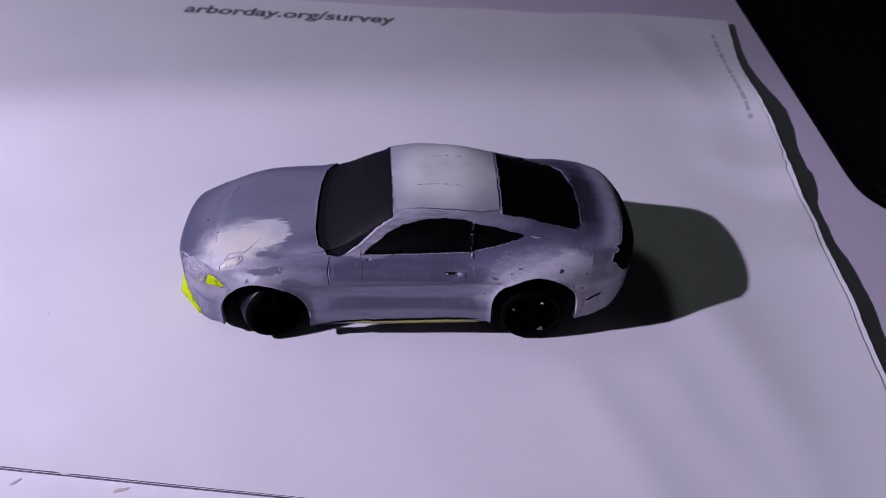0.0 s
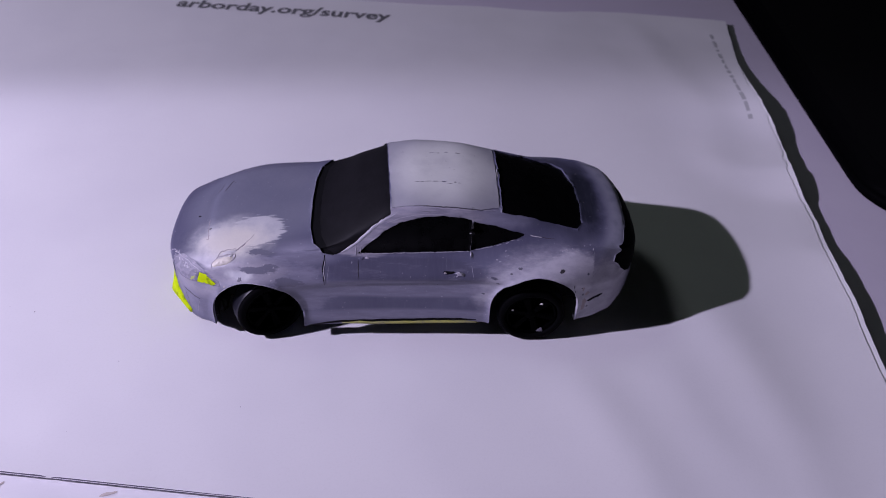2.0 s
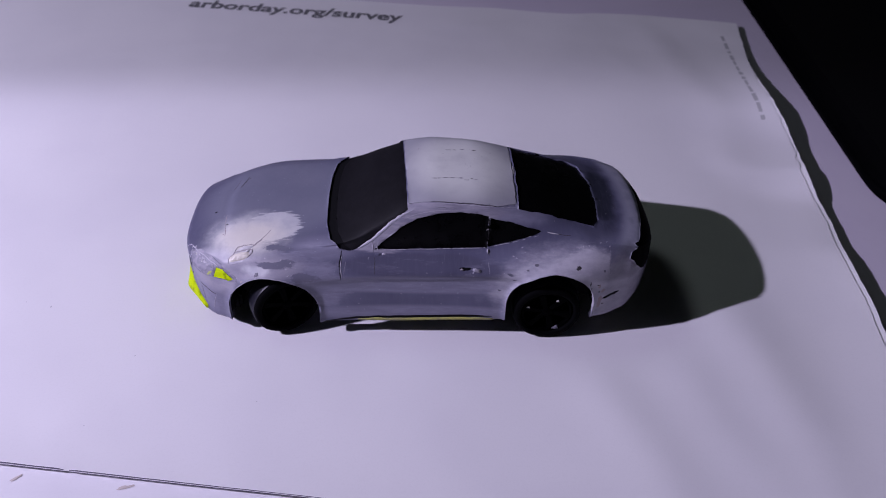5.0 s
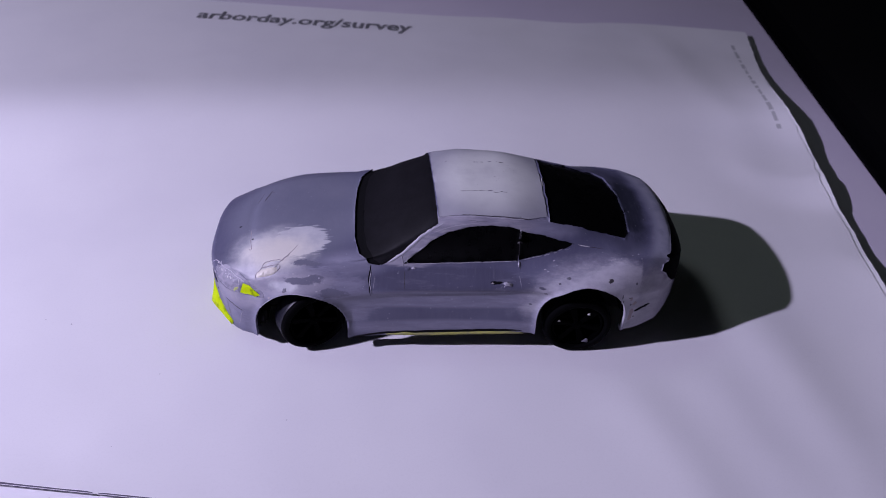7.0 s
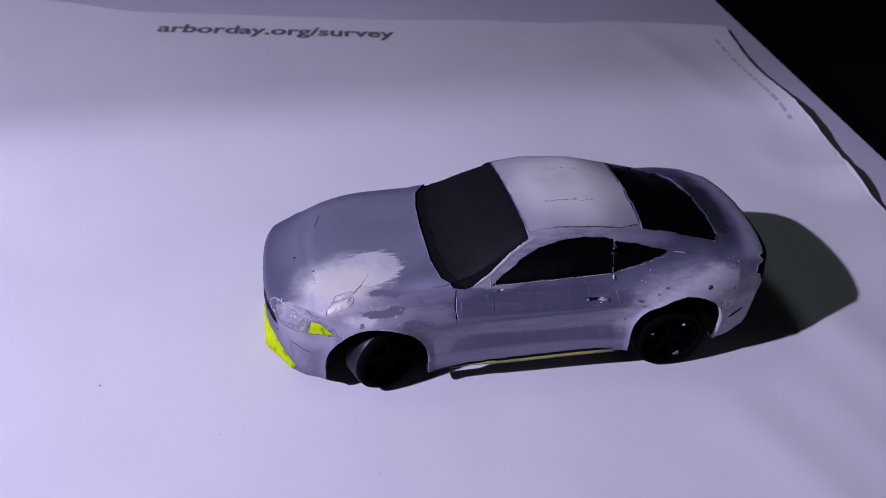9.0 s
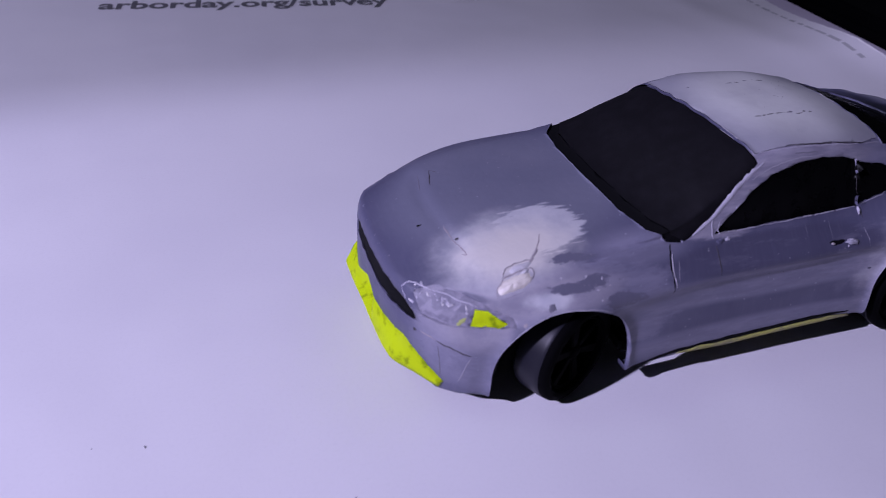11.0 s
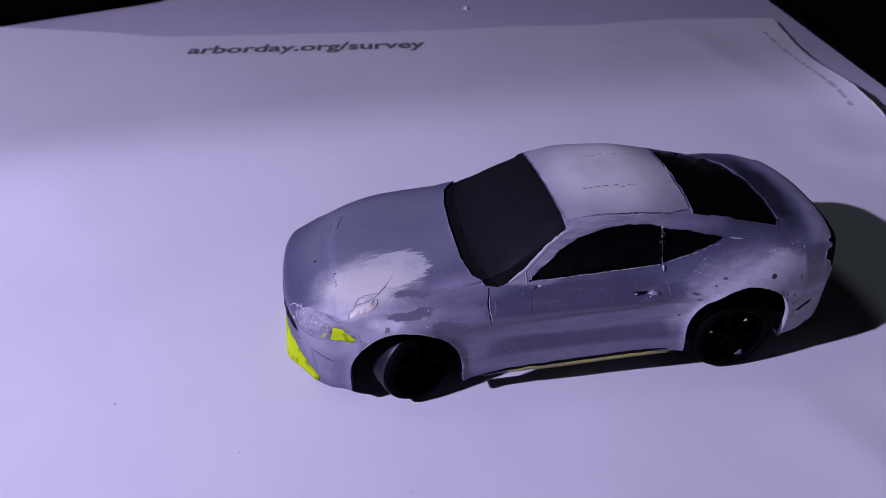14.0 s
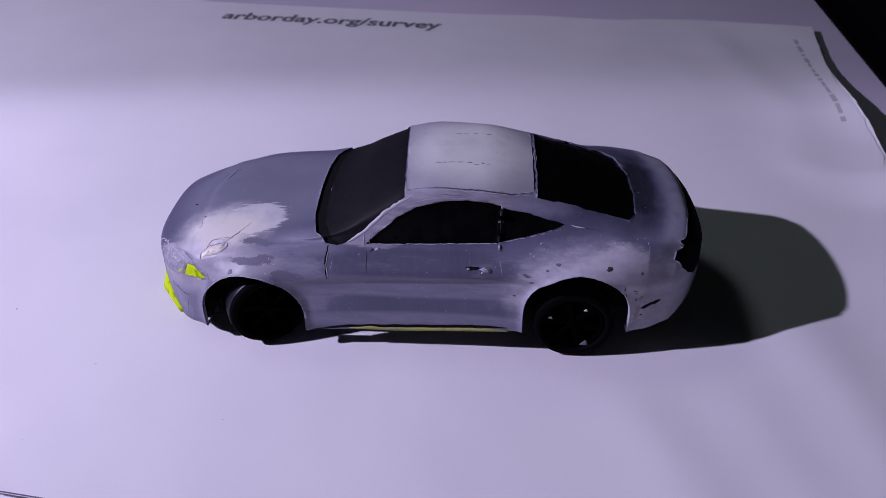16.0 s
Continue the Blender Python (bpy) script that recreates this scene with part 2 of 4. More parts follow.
wing = spots((((-23.5, -12.8, 13.0), (7.5, 2.8, 2.2), 1.0, blot, 0.25), ((-30.5, -11.8, 11.0), (5.0, 4.4, 2.9), 0.8, blot, 0.4)))
col = rn.mix(rn.math("MULTIPLY", rn.math("MULTIPLY", wing, left), 0.75), col, rn.mix(rn.ramp(blot, 0.35, 0.65), (0.28, 0.27, 0.325), (0.38, 0.362, 0.405)))
specks = rn.math("MULTIPLY", rn.ramp(rn.noise(2200.0, 2), 0.71, 0.78), 0.5)
col = rn.mix(rn.math("MAXIMUM", rn.math("MULTIPLY", wear, 0.95), specks), col, bare)
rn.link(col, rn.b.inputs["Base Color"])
rn.link(rn.ramp(mid_n, 0.2, 0.8, 0.40, 0.58), rn.b.inputs["Roughness"])
rn.bump(rn.math("ADD", rn.math("ADD", rn.math("MULTIPLY", fine, 0.5), mid_n), rn.math("MULTIPLY", layers, 0.12)), 0.17, 0.00026)

ROOFWHITE = material("bare_roof_resin", (0.6, 0.6, 0.6), 0.4)
wn = Nodes(ROOFWHITE)
roof_dirt = wn.noise(260.0, 4, 0.6)
rim_grey = wn.blob((7.4, 0.6, 23.0), (7.7, 8.2, 9.0), 0.5, roof_dirt, 0.4)
wn.link(wn.mix(wn.math("MULTIPLY", rim_grey, wn.ramp(roof_dirt, 0.25, 0.6, 0.75, 1.0)), (0.33, 0.33, 0.37), (0.64, 0.65, 0.63)), wn.b.inputs["Base Color"])
wn.bump(wn.noise(900.0, 3), 0.2, 0.0002)

HEADLAMP = material("crinkled_clear_coat", (0.42, 0.41, 0.48), 0.5, spec=0.4)
hn = Nodes(HEADLAMP)
hn.link(hn.mix(hn.ramp(hn.noise(800.0, 3, distortion=1.0), 0.4, 0.65), (0.19, 0.184, 0.236), (0.29, 0.278, 0.334)), hn.b.inputs["Base Color"])
hn.bump(hn.noise(620.0, 3, distortion=0.8), 0.34, 0.00045)
DULLYELLOW = material("dull_yellow_paint", (0.42, 0.40, 0.06), 0.6)
dn = Nodes(DULLYELLOW)
dn.link(dn.mix(dn.ramp(dn.noise(700.0, 3), 0.35, 0.7), (0.42, 0.42, 0.10), (0.25, 0.245, 0.13)), dn.b.inputs["Base Color"])
THINYELLOW = material("thin_yellow_paint", (0.40, 0.45, 0.14), 0.6)
CREASE = material("grey_primer", (0.14, 0.135, 0.17), 0.55)
STANDING = material("old_violet_paint", (0.105, 0.103, 0.145), 0.5)
PUTTYLINE = material("dirty_putty", (0.32, 0.29, 0.305), 0.55)
STAIN = material("brown_stain", (0.33, 0.275, 0.285), 0.6)
SCUFF = material("scuffed_paint", (0.31, 0.30, 0.355), 0.5)
PALE = material("pale_lilac_paint", (0.43, 0.415, 0.48), 0.5)
# white for bare chips, and for the painted glints on headlight and rim
CHIPWHITE = material("bare_resin_and_glints", (0.62, 0.60, 0.60), 0.5)
PUTTYPALE = material("white_putty", (0.55, 0.54, 0.56), 0.45)
PUTTY = material("ivory_putty", (0.72, 0.66, 0.54), 0.5)
pn = Nodes(PUTTY)
pn.link(pn.mix(pn.ramp(pn.noise(900.0, 3), 0.35, 0.7), (0.74, 0.70, 0.61), (0.58, 0.54, 0.48)), pn.b.inputs["Base Color"])
pn.bump(pn.noise(1100.0, 3), 0.5, 0.0003)


# ---------------------------------------------------------------- mesh helpers
def part(name, bm, mat, parent=None, label="", smooth=True):
    me = bpy.data.meshes.new(name)
    bm.to_mesh(me)
    bm.free()
    me.materials.append(mat)
    if smooth:
        me.polygons.foreach_set("use_smooth", [True] * len(me.polygons))
    ob = new(name, me)
    ob.parent = parent
    return tagged(ob, label)


def empty(name, label, category, m=None):
    ob = new(name)
    ob.empty_display_size = 0.01
    if m is not None:
        ob.matrix_world = m
    return tagged(ob, label, category)


def keyed(*keys):
    """A smooth curve through (x, value) keys."""
    xs = np.array([k[0] for k in keys], float)
    ys = np.array([k[1] for k in keys], float)
    h, d = np.diff(xs), np.diff(ys) / np.diff(xs)
    g = np.zeros(len(xs))
    g[0], g[-1] = d[0], d[-1]
    for i in range(1, len(xs) - 1):
        if d[i - 1] * d[i] > 0:
            w1, w2 = 2 * h[i] + h[i - 1], h[i] + 2 * h[i - 1]
            g[i] = (w1 + w2) / (w1 / d[i - 1] + w2 / d[i])

    def f(x):
        x = min(max(x, xs[0]), xs[-1])
        i = min(max(int(np.searchsorted(xs, x)) - 1, 0), len(h) - 1)
        t = (x - xs[i]) / h[i]
        return ((1 + 2 * t) * (1 - t) ** 2 * ys[i] + t * (1 - t) ** 2 * h[i] * g[i]
                + t * t * (3 - 2 * t) * ys[i + 1] + t * t * (t - 1) * h[i] * g[i + 1])
    return f


# ---------------------------------------------------------------- table, papers
TABLE_Z = -0.0016
ENV = pose(0.0965, 0.1145, 0, 0, 0, -7.0)  # far right corner of the envelope
ENV_INV = ENV.inverted()


def wave(x, y):
    """The envelope's height over its flat."""
    p = Vector((x * 14, y * 14, 0.3))
    z = noise.noise(p) * 0.00045
    calm = min(1.0, max(0.0, (math.hypot(x, y) - 0.05) / 0.05))
    return z * calm


def table():
    bm = bmesh.new()
    bmesh.ops.create_cube(bm, size=1)
    bmesh.ops.transform(bm, matrix=Matrix.Translation((0.15, 0.15, TABLE_Z - 0.0125)) @ Matrix.Diagonal((1.4, 0.9, 0.025, 1)), verts=bm.verts)
    bmesh.ops.bevel(bm, geom=bm.edges[:], offset=0.003, segments=3, affect="EDGES")
    return tagged(part("table", bm, TABLE), "pale lilac laminate table top", "table", kind="structure")


table()


def sheet(name, mat, u0, u1, v0, v1, lift, edge, thick, label, category, rag=0.0, nu=160, nv=130):
    """A paper in the envelope's own axes: u to the left of its far right corner is negative, v towards the viewer is negative."""
    bm = bmesh.new()
    grid = []
    for j in range(nv + 1):
        row = []
        for i in range(nu + 1):
            fu, fv = i / nu, j / nv
            u, v = u0 + (u1 - u0) * fu, v0 + (v1 - v0) * fv
            u, v = edge(u, v, fu, fv)
            w = ENV @ Vector((u, v, 0))
            row.append(bm.verts.new((w.x, w.y, wave(w.x, w.y) + lift(u, v))))
        grid.append(row)
    for j in range(nv):
        for i in range(nu):
            bm.faces.new((grid[j][i], grid[j][i + 1], grid[j + 1][i + 1], grid[j + 1][i]))
    low = bmesh.ops.extrude_face_region(bm, geom=bm.faces[:])
    bmesh.ops.translate(bm, vec=(0, 0, -thick), verts=[v for v in low["geom"] if isinstance(v, bmesh.types.BMVert)])
    bmesh.ops.recalc_face_normals(bm, faces=bm.faces[:])
    for f in bm.faces:
        if abs(f.normal.z) < 0.5:
            for e in f.edges:
                e.smooth = False
    ob = part(name, bm, mat)
    for p in ob.data.polygons:
        p.use_smooth = abs(p.normal.z) > 0.5
    return tagged(ob, label, category)


far_bow = keyed((-0.30, 0.022), (-0.203, 0.0027), (-0.188, 0.0), (-0.173, -0.0038), (-0.161, -0.0049), (-0.091, -0.0037), (-0.07, -0.002), (-0.052, -0.0022), (-0.041, 0.0002), (-0.025, 0.0015), (0, 0))
side_bow = keyed((-0.175, -0.0005), (-0.1300, -0.00046), (-0.1252, -0.00025), (-0.1202, -0.00046), (-0.1147, -0.00072), (-0.1097, -0.00083), (-0.1031, -0.00024), (-0.0984, -0.00010), (-0.0932, -0.00044), (-0.0868, -0.00153), (-0.0813, -0.00160), (-0.0782, -0.00127), (-0.0718, -0.00111), (-0.0625, -0.00149), (-0.0542, -0.00251), (-0.0431, -0.00266), (-0.0292, -0.00216), (-0.0140, -0.00080), (0.0000, 0.00010))
side_lift = keyed((-0.175, 0.0014), (-0.1300, 0.00160), (-0.1252, 0.00170), (-0.1202, 0.00190), (-0.1147, 0.00190), (-0.1097, 0.00160), (-0.1031, 0.00066), (-0.0984, 0.00058), (-0.0932, 0.00070), (-0.0868, 0.00230), (-0.0813, 0.00270), (-0.0782, 0.00220), (-0.0718, 0.00204), (-0.0625, 0.00290), (-0.0542, 0.00360), (-0.0431, 0.00250), (-0.0292, 0.00090), (-0.0140, 0.00010), (0.0000, 0.00010))


def outer_side(v):
    """How far the envelope's lower leaf strays from the straight at the torn right edge."""
    return side_bow(v) + noise.noise(Vector((0, v * 380, 5))) * 0.00022


def ragged_side(v):
    """The same for the upper leaf, which ends a little short of the lower one."""
    short = 0.0009 * min(1.0, max(0.0, (-0.074 - v) / 0.008)) + 0.0006 * min(1.0, max(0.0, (-0.034 - v) / 0.008), max(0.0, (v + 0.080) / 0.004))
    rag = 1.0 if -0.085 < v < -0.05 else 0.25
    return outer_side(v) - 0.0002 - short + rag * (noise.noise(Vector((0, v * 210, 2))) * 0.0006 + noise.noise(Vector((0, v * 620, 7))) * 0.0003)


def torn(u, v, fu, fv):
    """Torn right edge, bowed far edge."""
    if fu > 0.93:
        u += (fu - 0.93) / 0.07 * ragged_side(v)
    if fv > 0.8:
        v += (fv - 0.8) / 0.2 * far_bow(u)
    return u, v


# soft swells left by folding: places, height, half width
CREASES = (
    (((0.0530, -0.0020), (0.0566, -0.0148), (0.0594, -0.0304), (0.0593, -0.0480)), 0.00050, 0.0058),
    (((0.0285, -0.0245), (0.0315, -0.0315), (0.0375, -0.0480)), 0.00030, 0.0048),
    (((0.0440, -0.0240), (0.0464, -0.0346), (0.0520, -0.0460)), 0.00022, 0.0042),
    (((0.0680, 0.1000), (0.0715, 0.0800), (0.0735, 0.0620), (0.0715, 0.0400)), 0.00045, 0.0060),
)


def to_segment(x, y, ax, ay, bx, by):
    """The distance from a place to a stretch of line."""
    t = ((x - ax) * (bx - ax) + (y - ay) * (by - ay)) / ((bx - ax) ** 2 + (by - ay) ** 2)
    t = min(1.0, max(0.0, t))
    return math.hypot(x - ax - t * (bx - ax), y - ay - t * (by - ay))


def env_lift(u, v):
    z = 0.0
    if v < -0.1637:
        z += ((-0.1637 - v) / 0.0085) ** 2 * 0.0005
    w = ENV @ Vector((u, v, 0))
    near = min(1.0, max(0.0, (u + 0.105) / 0.06)) * min(1.0, max(0.0, math.hypot(w.x / 0.048, w.y / 0.024) - 1.0) / 0.6)
    p = Vector((u * 26 + v * 6, v * 17 - u * 5, 4))
    z += near * 0.0004 * (noise.noise(p) + 0.5 * noise.noise(p * 2.3) + 0.5)
    for line, size, wide in CREASES:
        d = min(to_segment(w.x, w.y, *a, *b) for a, b in zip(line, line[1:]))
        z += size * math.exp(-(d / wide) ** 2)
    reach = u - side_bow(v) + 0.020
    if reach > 0:
        z += (reach / 0.020) ** 2 * side_lift(v)
    return z


envelope = sheet("envelope", PAPER, -0.30, 0.0, -0.1722, 0.0, env_lift, torn, 0.00012, "white paper envelope with a torn side edge under the car", "envelope")
under = sheet("under_sheet", UNDER, -0.34, -0.002, -0.30, -0.003, lambda u, v: -0.0004, lambda u, v, fu, fv: (u, v), 0.0008, "white sheet of paper under the envelope", "paper", nu=60, nv=60)


# ---------------------------------------------------------------- toy car, in millimetres: nose at -x, near side at -y
car = empty("toy_car", "scratched grey-violet resin toy coupe with black painted windows and yellow trim", "toy car")

top_z = keyed((-39, 12.36), (-37.6, 12.88), (-35, 13.81), (-31.8, 14.72), (-30.6, 15.12), (-22, 16.25), (-14.5, 16.95), (-12.8, 17.35), (-6, 21.15), (-1.5, 23.05), (4, 23.85), (9, 23.85), (15, 23.05), (20, 21.75), (26, 19.65), (31, 18.25), (35, 17.85), (38, 17.25))
edge_w = keyed((-39, 8.5), (-30, 9.95), (-20, 10.26), (-13, 11.6), (-9, 11.4), (-6, 10.83), (-1, 9.69), (6, 9.01), (16, 8.18), (22, 8.5), (30, 10.15), (38, 9.63))
edge_d = keyed((-39, 0.5), (-30, 0.4), (-14, 0.5), (-11, 0.9), (-8, 1.4), (-4, 1.25), (-1, 0.9), (5, 0.8), (12, 0.85), (16, 0.9), (26, 0.8), (38, 0.5))
belt_w = keyed((-39, 12.22), (-33, 13.26), (-26, 13.78), (-18, 13.36), (-10, 12.95), (0, 12.95), (10, 12.95), (20, 13.16), (28, 13.16), (33, 12.64), (38, 11.6))
belt_z = keyed((-39, 10.07), (-36, 11.32), (-30, 13.39), (-22, 14.85), (-12, 15.65), (0, 15.85), (10, 16.25), (18, 16.95), (26, 17.25), (33, 16.95), (38, 15.65))
wide_w = keyed((-39, 13.05), (-34, 14.61), (-28, 15.64), (-22, 15.95), (-15, 15.44), (-8, 15.13), (6, 15.23), (14, 15.75), (21, 16.37), (27, 15.95), (32, 15.02), (38, 13.05))
wide_z = keyed((-39, 8.21), (-28, 11.11), (-20, 12.36), (-8, 12.98), (6, 13.39), (16, 14.02), (24, 14.02), (36.4, 12.36))
waist_w = keyed((-39, 13.6), (-30, 15.5), (-22, 15.85), (-14, 15.23), (-4, 14.61), (8, 14.71), (15, 15.44), (21, 16.27), (28, 15.85), (33, 14.81), (38, 12.64))
sill_w = keyed((-39, 13.4), (-30, 15.4), (-22, 15.8), (-13, 15.6), (0, 15.5), (12, 15.8), (21, 15.9), (29, 15.2), (34, 14.2), (38, 12.3))
sill_z = keyed((-39, 2.6), (-34, 2.4), (-29, 2.5), (-14, 3.05), (0, 3.5), (14, 4.1), (28, 4.1), (33, 4.0), (38, 4.8))


def bow(y, front):
    """How far the plan's ends fall back beside the middle line."""
    a = min(abs(y) / 14.0, 1.1)
    return 5.6 * a ** 3.2 if front else -2.4 * a ** 2.5


def station(s):
    zb, zt = sill_z(s), top_z(s)
    ze = zt - edge_d(s)
    zw, zbelt = wide_z(s), min(belt_z(s), ze - 0.4)
    zw = min(zw, zbelt - 0.8)
    door = max(0.0, 1 - ((s - 0.5) / 15.0) ** 4)
    pts = [(sill_w(s) - 1.6, zb - 0.25), (sill_w(s) - 0.15 * door, zb + 0.35), (waist_w(s) + 0.5 * door, zb + (zw - zb) * (0.42 + 0.05 * door)),
           (waist_w(s) + 0.12 * door, zb + (zw - zb) * (0.76 + 0.06 * door)), (wide_w(s), zw), (belt_w(s), zbelt)]
    yb, ye = belt_w(s), edge_w(s)
    pts.append(((yb + ye) / 2 + 0.05 + 0.3 * min(1.0, max(0.0, (s + 8) / 6, (-15 - s) / 5)), zbelt + (ze - zbelt) * 0.53))
    pts.append((ye, ze))
    pts.append((ye * 0.52, ze + (zt - ze) * 0.76))
    pts.append((0.0, zt))
    return pts


def section(s, n=9):
    """The half section at s, from the sill up to the middle line."""
    p = [Vector((a, b)) for a, b in station(s)]
    p = [p[0] * 2 - p[1], *p, Vector((-p[-2].x, p[-2].y))]
    out = []
    for i in range(1, len(p) - 2):
        for k in range(n):
            t = k / n
            a, b, c, d = p[i - 1:i + 3]
            out.append(0.5 * (2 * b + (c - a) * t + (2 * a - 5 * b + 4 * c - d) * t * t + (3 * b - a - 3 * c + d) * t ** 3))
    out.append(p[-2])
    return [(max(q.x, 0.0), q.y) for q in out]


CY = 0.6  # the car's middle line
S0, S1 = -36.7, 36.8


def shell():
    """The car's outer skin as one smooth loft with rounded ends."""
    bm = bmesh.new()
    rings = []

    def ring(s, k, push):
        half = section(s)
        zc = 8.0 if push < 0 else 11.0
        pts = []
        for y, z in half:
            y, z = y * k, zc + (z - zc) * k
            wf = min(1.0, max(0.0, (-18 - s) / 20)) ** 1.5
            wr = min(1.0, max(0.0, (s - 20) / 15.6)) ** 1.6
            x = s + push + wf * bow(y, True) + wr * bow(y, False)
            x += min(1.0, max(0.0, (-32.5 - s) / 3.5)) * max(0.0, 5.2 - z) * 1.1 * max(0.0, 1 - (y / 11.6) ** 4)
            pts.append((x, y, z))
        left = [bm.verts.new((x * MM, (CY - y) * MM, z * MM)) for x, y, z in pts]
        right = [bm.verts.new((x * MM, (CY + y) * MM, z * MM)) for x, y, z in pts[:-1]]
        rings.append(left + right[::-1])

    for a in (0.0, 0.18, 0.36, 0.54, 0.70, 0.82, 0.91, 0.97):
        ring(S0, a, -0.9 * math.sqrt(max(0.0, 1 - a ** 6)))
    for i in range(151):
        ring(S0 + (S1 - S0) * i / 150, 1.0, 0.0)
    for a in (0.97, 0.91, 0.82, 0.70, 0.54, 0.36, 0.18, 0.0):
        ring(S1, a, 3.5 * max(0.0, 1 - a ** 2.6) ** 0.9)
    for a, b in zip(rings, rings[1:]):
        for i in range(len(a) - 1):
            bm.faces.new((a[i], b[i], b[i + 1], a[i + 1]))
    bmesh.ops.remove_doubles(bm, verts=bm.verts[:], dist=1e-6)
    bmesh.ops.recalc_face_normals(bm, faces=bm.faces[:])
    if sum(f.normal.z * f.calc_area() for f in bm.faces) < 0:
        bmesh.ops.reverse_faces(bm, faces=bm.faces[:])
    return bm


def cut(bm, poly, axes, keep):
    """Cuts a convex outline through the skin along the third axis; gives the faces inside it."""
    i, j = axes
    inside = [f for f in bm.faces if keep(f)]
    cx = sum(p[0] for p in poly) / len(poly)
    cy = sum(p[1] for p in poly) / len(poly)
    for a, b in zip(poly, poly[1:] + poly[:1]):
        nx, ny = b[1] - a[1], a[0] - b[0]
        if nx * (cx - a[0]) + ny * (cy - a[1]) > 0:
            nx, ny = -nx, -ny
        co, no = [0, 0, 0], [0, 0, 0]
        co[i], co[j], no[i], no[j] = a[0] * MM, a[1] * MM, nx, ny
        co, no = Vector(co), Vector(no).normalized()
        geom = set(inside)
        for f in inside:
            geom.update(f.edges)
            geom.update(f.verts)
        got = bmesh.ops.bisect_plane(bm, geom=list(geom), plane_co=co, plane_no=no, dist=1e-8)
        inside = [g for g in got["geom"] if isinstance(g, bmesh.types.BMFace) and (g.calc_center_median() - co).dot(no) < 0]
    return inside


def take(bm, faces, sink=0.0, ragged=0.0, rim=0.35, seed=0):
    """Lifts faces out of the skin into a mesh of their own, and folds the skin's rim inwards."""
    fs = set(faces)
    border = [e for f in fs for e in f.edges if sum(g in fs for g in e.link_faces) == 1 and len(e.link_faces) == 2]
    border = list(set(border))
    bv = {v for e in border for v in e.verts}
    if ragged:
        for v in bv:
            p = v.co * 900
            v.co += Vector((noise.noise(p), noise.noise(p + Vector((7, 0, 0))), noise.noise(p + Vector((0, 9, 0))))) * ragged * MM
    out = bmesh.new()
    made = {}
    for f in fs:
        for v in f.verts:
            if v not in made:
                made[v] = out.verts.new(v.co - v.normal * sink * MM)
        out.faces.new([made[v] for v in f.verts])
    inward = {v: v.co - v.normal * rim * MM for v in bv}
    bmesh.ops.delete(bm, geom=list(fs), context="FACES")
    if rim:
        low = {v: bm.verts.new(c) for v, c in inward.items() if v.is_valid}
        for e in border:
            if e.is_valid and len(e.link_faces) == 1:
                a, b = e.verts
                f = bm.faces.new((a, b, low[b], low[a]))
    bmesh.ops.recalc_face_normals(out, faces=out.faces[:])
    if sum(f.normal.dot(f.calc_center_median() - Vector((0, 0, 0.008))) for f in out.faces) < 0:
        bmesh.ops.reverse_faces(out, faces=out.faces[:])
    return out


skin = shell()
# a shallow crease pressed across the bonnet
CREASE_LINE = ((-30.4, 8.2), (-30.95, 4.9), (-31.25, 2.6), (-31.2, 0.5), (-30.95, -2.3), (-30.7, -4.9), (-30.3, -7.2))
for v in skin.verts:
    x, y, z = v.co / MM
    if -34 < x < -27 and -9 < y < 10 and z > 12:
        d = min(to_segment(x, y, *a, *b) for a, b in zip(CREASE_LINE, CREASE_LINE[1:]))
        v.co.z -= 0.16 * math.exp(-(d / 0.6) ** 2) * min(1.0, max(0.0, (9.5 - y) / 2.5), max(0.0, (y + 9) / 2.5)) * MM

WHEEL_F, WHEEL_R = -21.8, 21.7


def arch(cx, cz, r, n=22):
    """A wheel opening: round above, straight below its middle."""
    return [(cx + r * math.cos(math.pi * k / n), cz + r * math.sin(math.pi * k / n)) for k in range(n + 1)] + [(cx - r, -2.0), (cx + r, -2.0)]


FRONT_GLASS = [(-6.3, 16.1), (-4.0, 18.05), (-2.0, 19.7), (0.2, 20.85), (3, 21.5), (6, 21.75), (9.6, 21.45), (11.48, 20.95), (11.36, 16.75), (2.5, 16.4)]
QUARTER_GLASS = [(11.49, 20.95), (15.5, 20.05), (18.7, 19.45), (19.8, 19.2), (19.3, 18.6), (14.8, 17.65), (11.37, 16.75)]
WINDSCREEN = [(-9.6, -12.19), (-6.2, -11.47), (-2.8, -10.33), (-1.1, -9.55), (-2.2, 10.34), (-2.9, 11.69), (-6.2, 12.62), (-9, 13.24), (-11.0, 12.6), (-12.3, 10.1), (-12.8, 6.2), (-12.85, 0.6), (-12.6, -5.4), (-12.0, -9.1), (-11, -11.62)]
COWL = [(-9.8, -12.25), (-11.6, -12.04), (-13.1, -10.6), (-13.95, -6.65), (-14.3, 1.0), (-14.2, 6.7), (-13.6, 10.7), (-11.6, 13.1), (-9.3, 13.45), (-6.5, 0.6)]
REAR_GLASS = [(16.2, -8.3), (16.2, 9.0), (26.7, 9.7), (28.4, 8.6), (29.7, 3.3), (29.9, -2.0), (29.5, -6.4), (28.5, -8.1)]
ROOF = [(-0.95, -8.62), (3.4, -8.72), (12.3, -8.52), (15.7, -7.69), (15.7, 8.89), (12.3, 9.61), (3.4, 9.82), (-2, 9.61)]
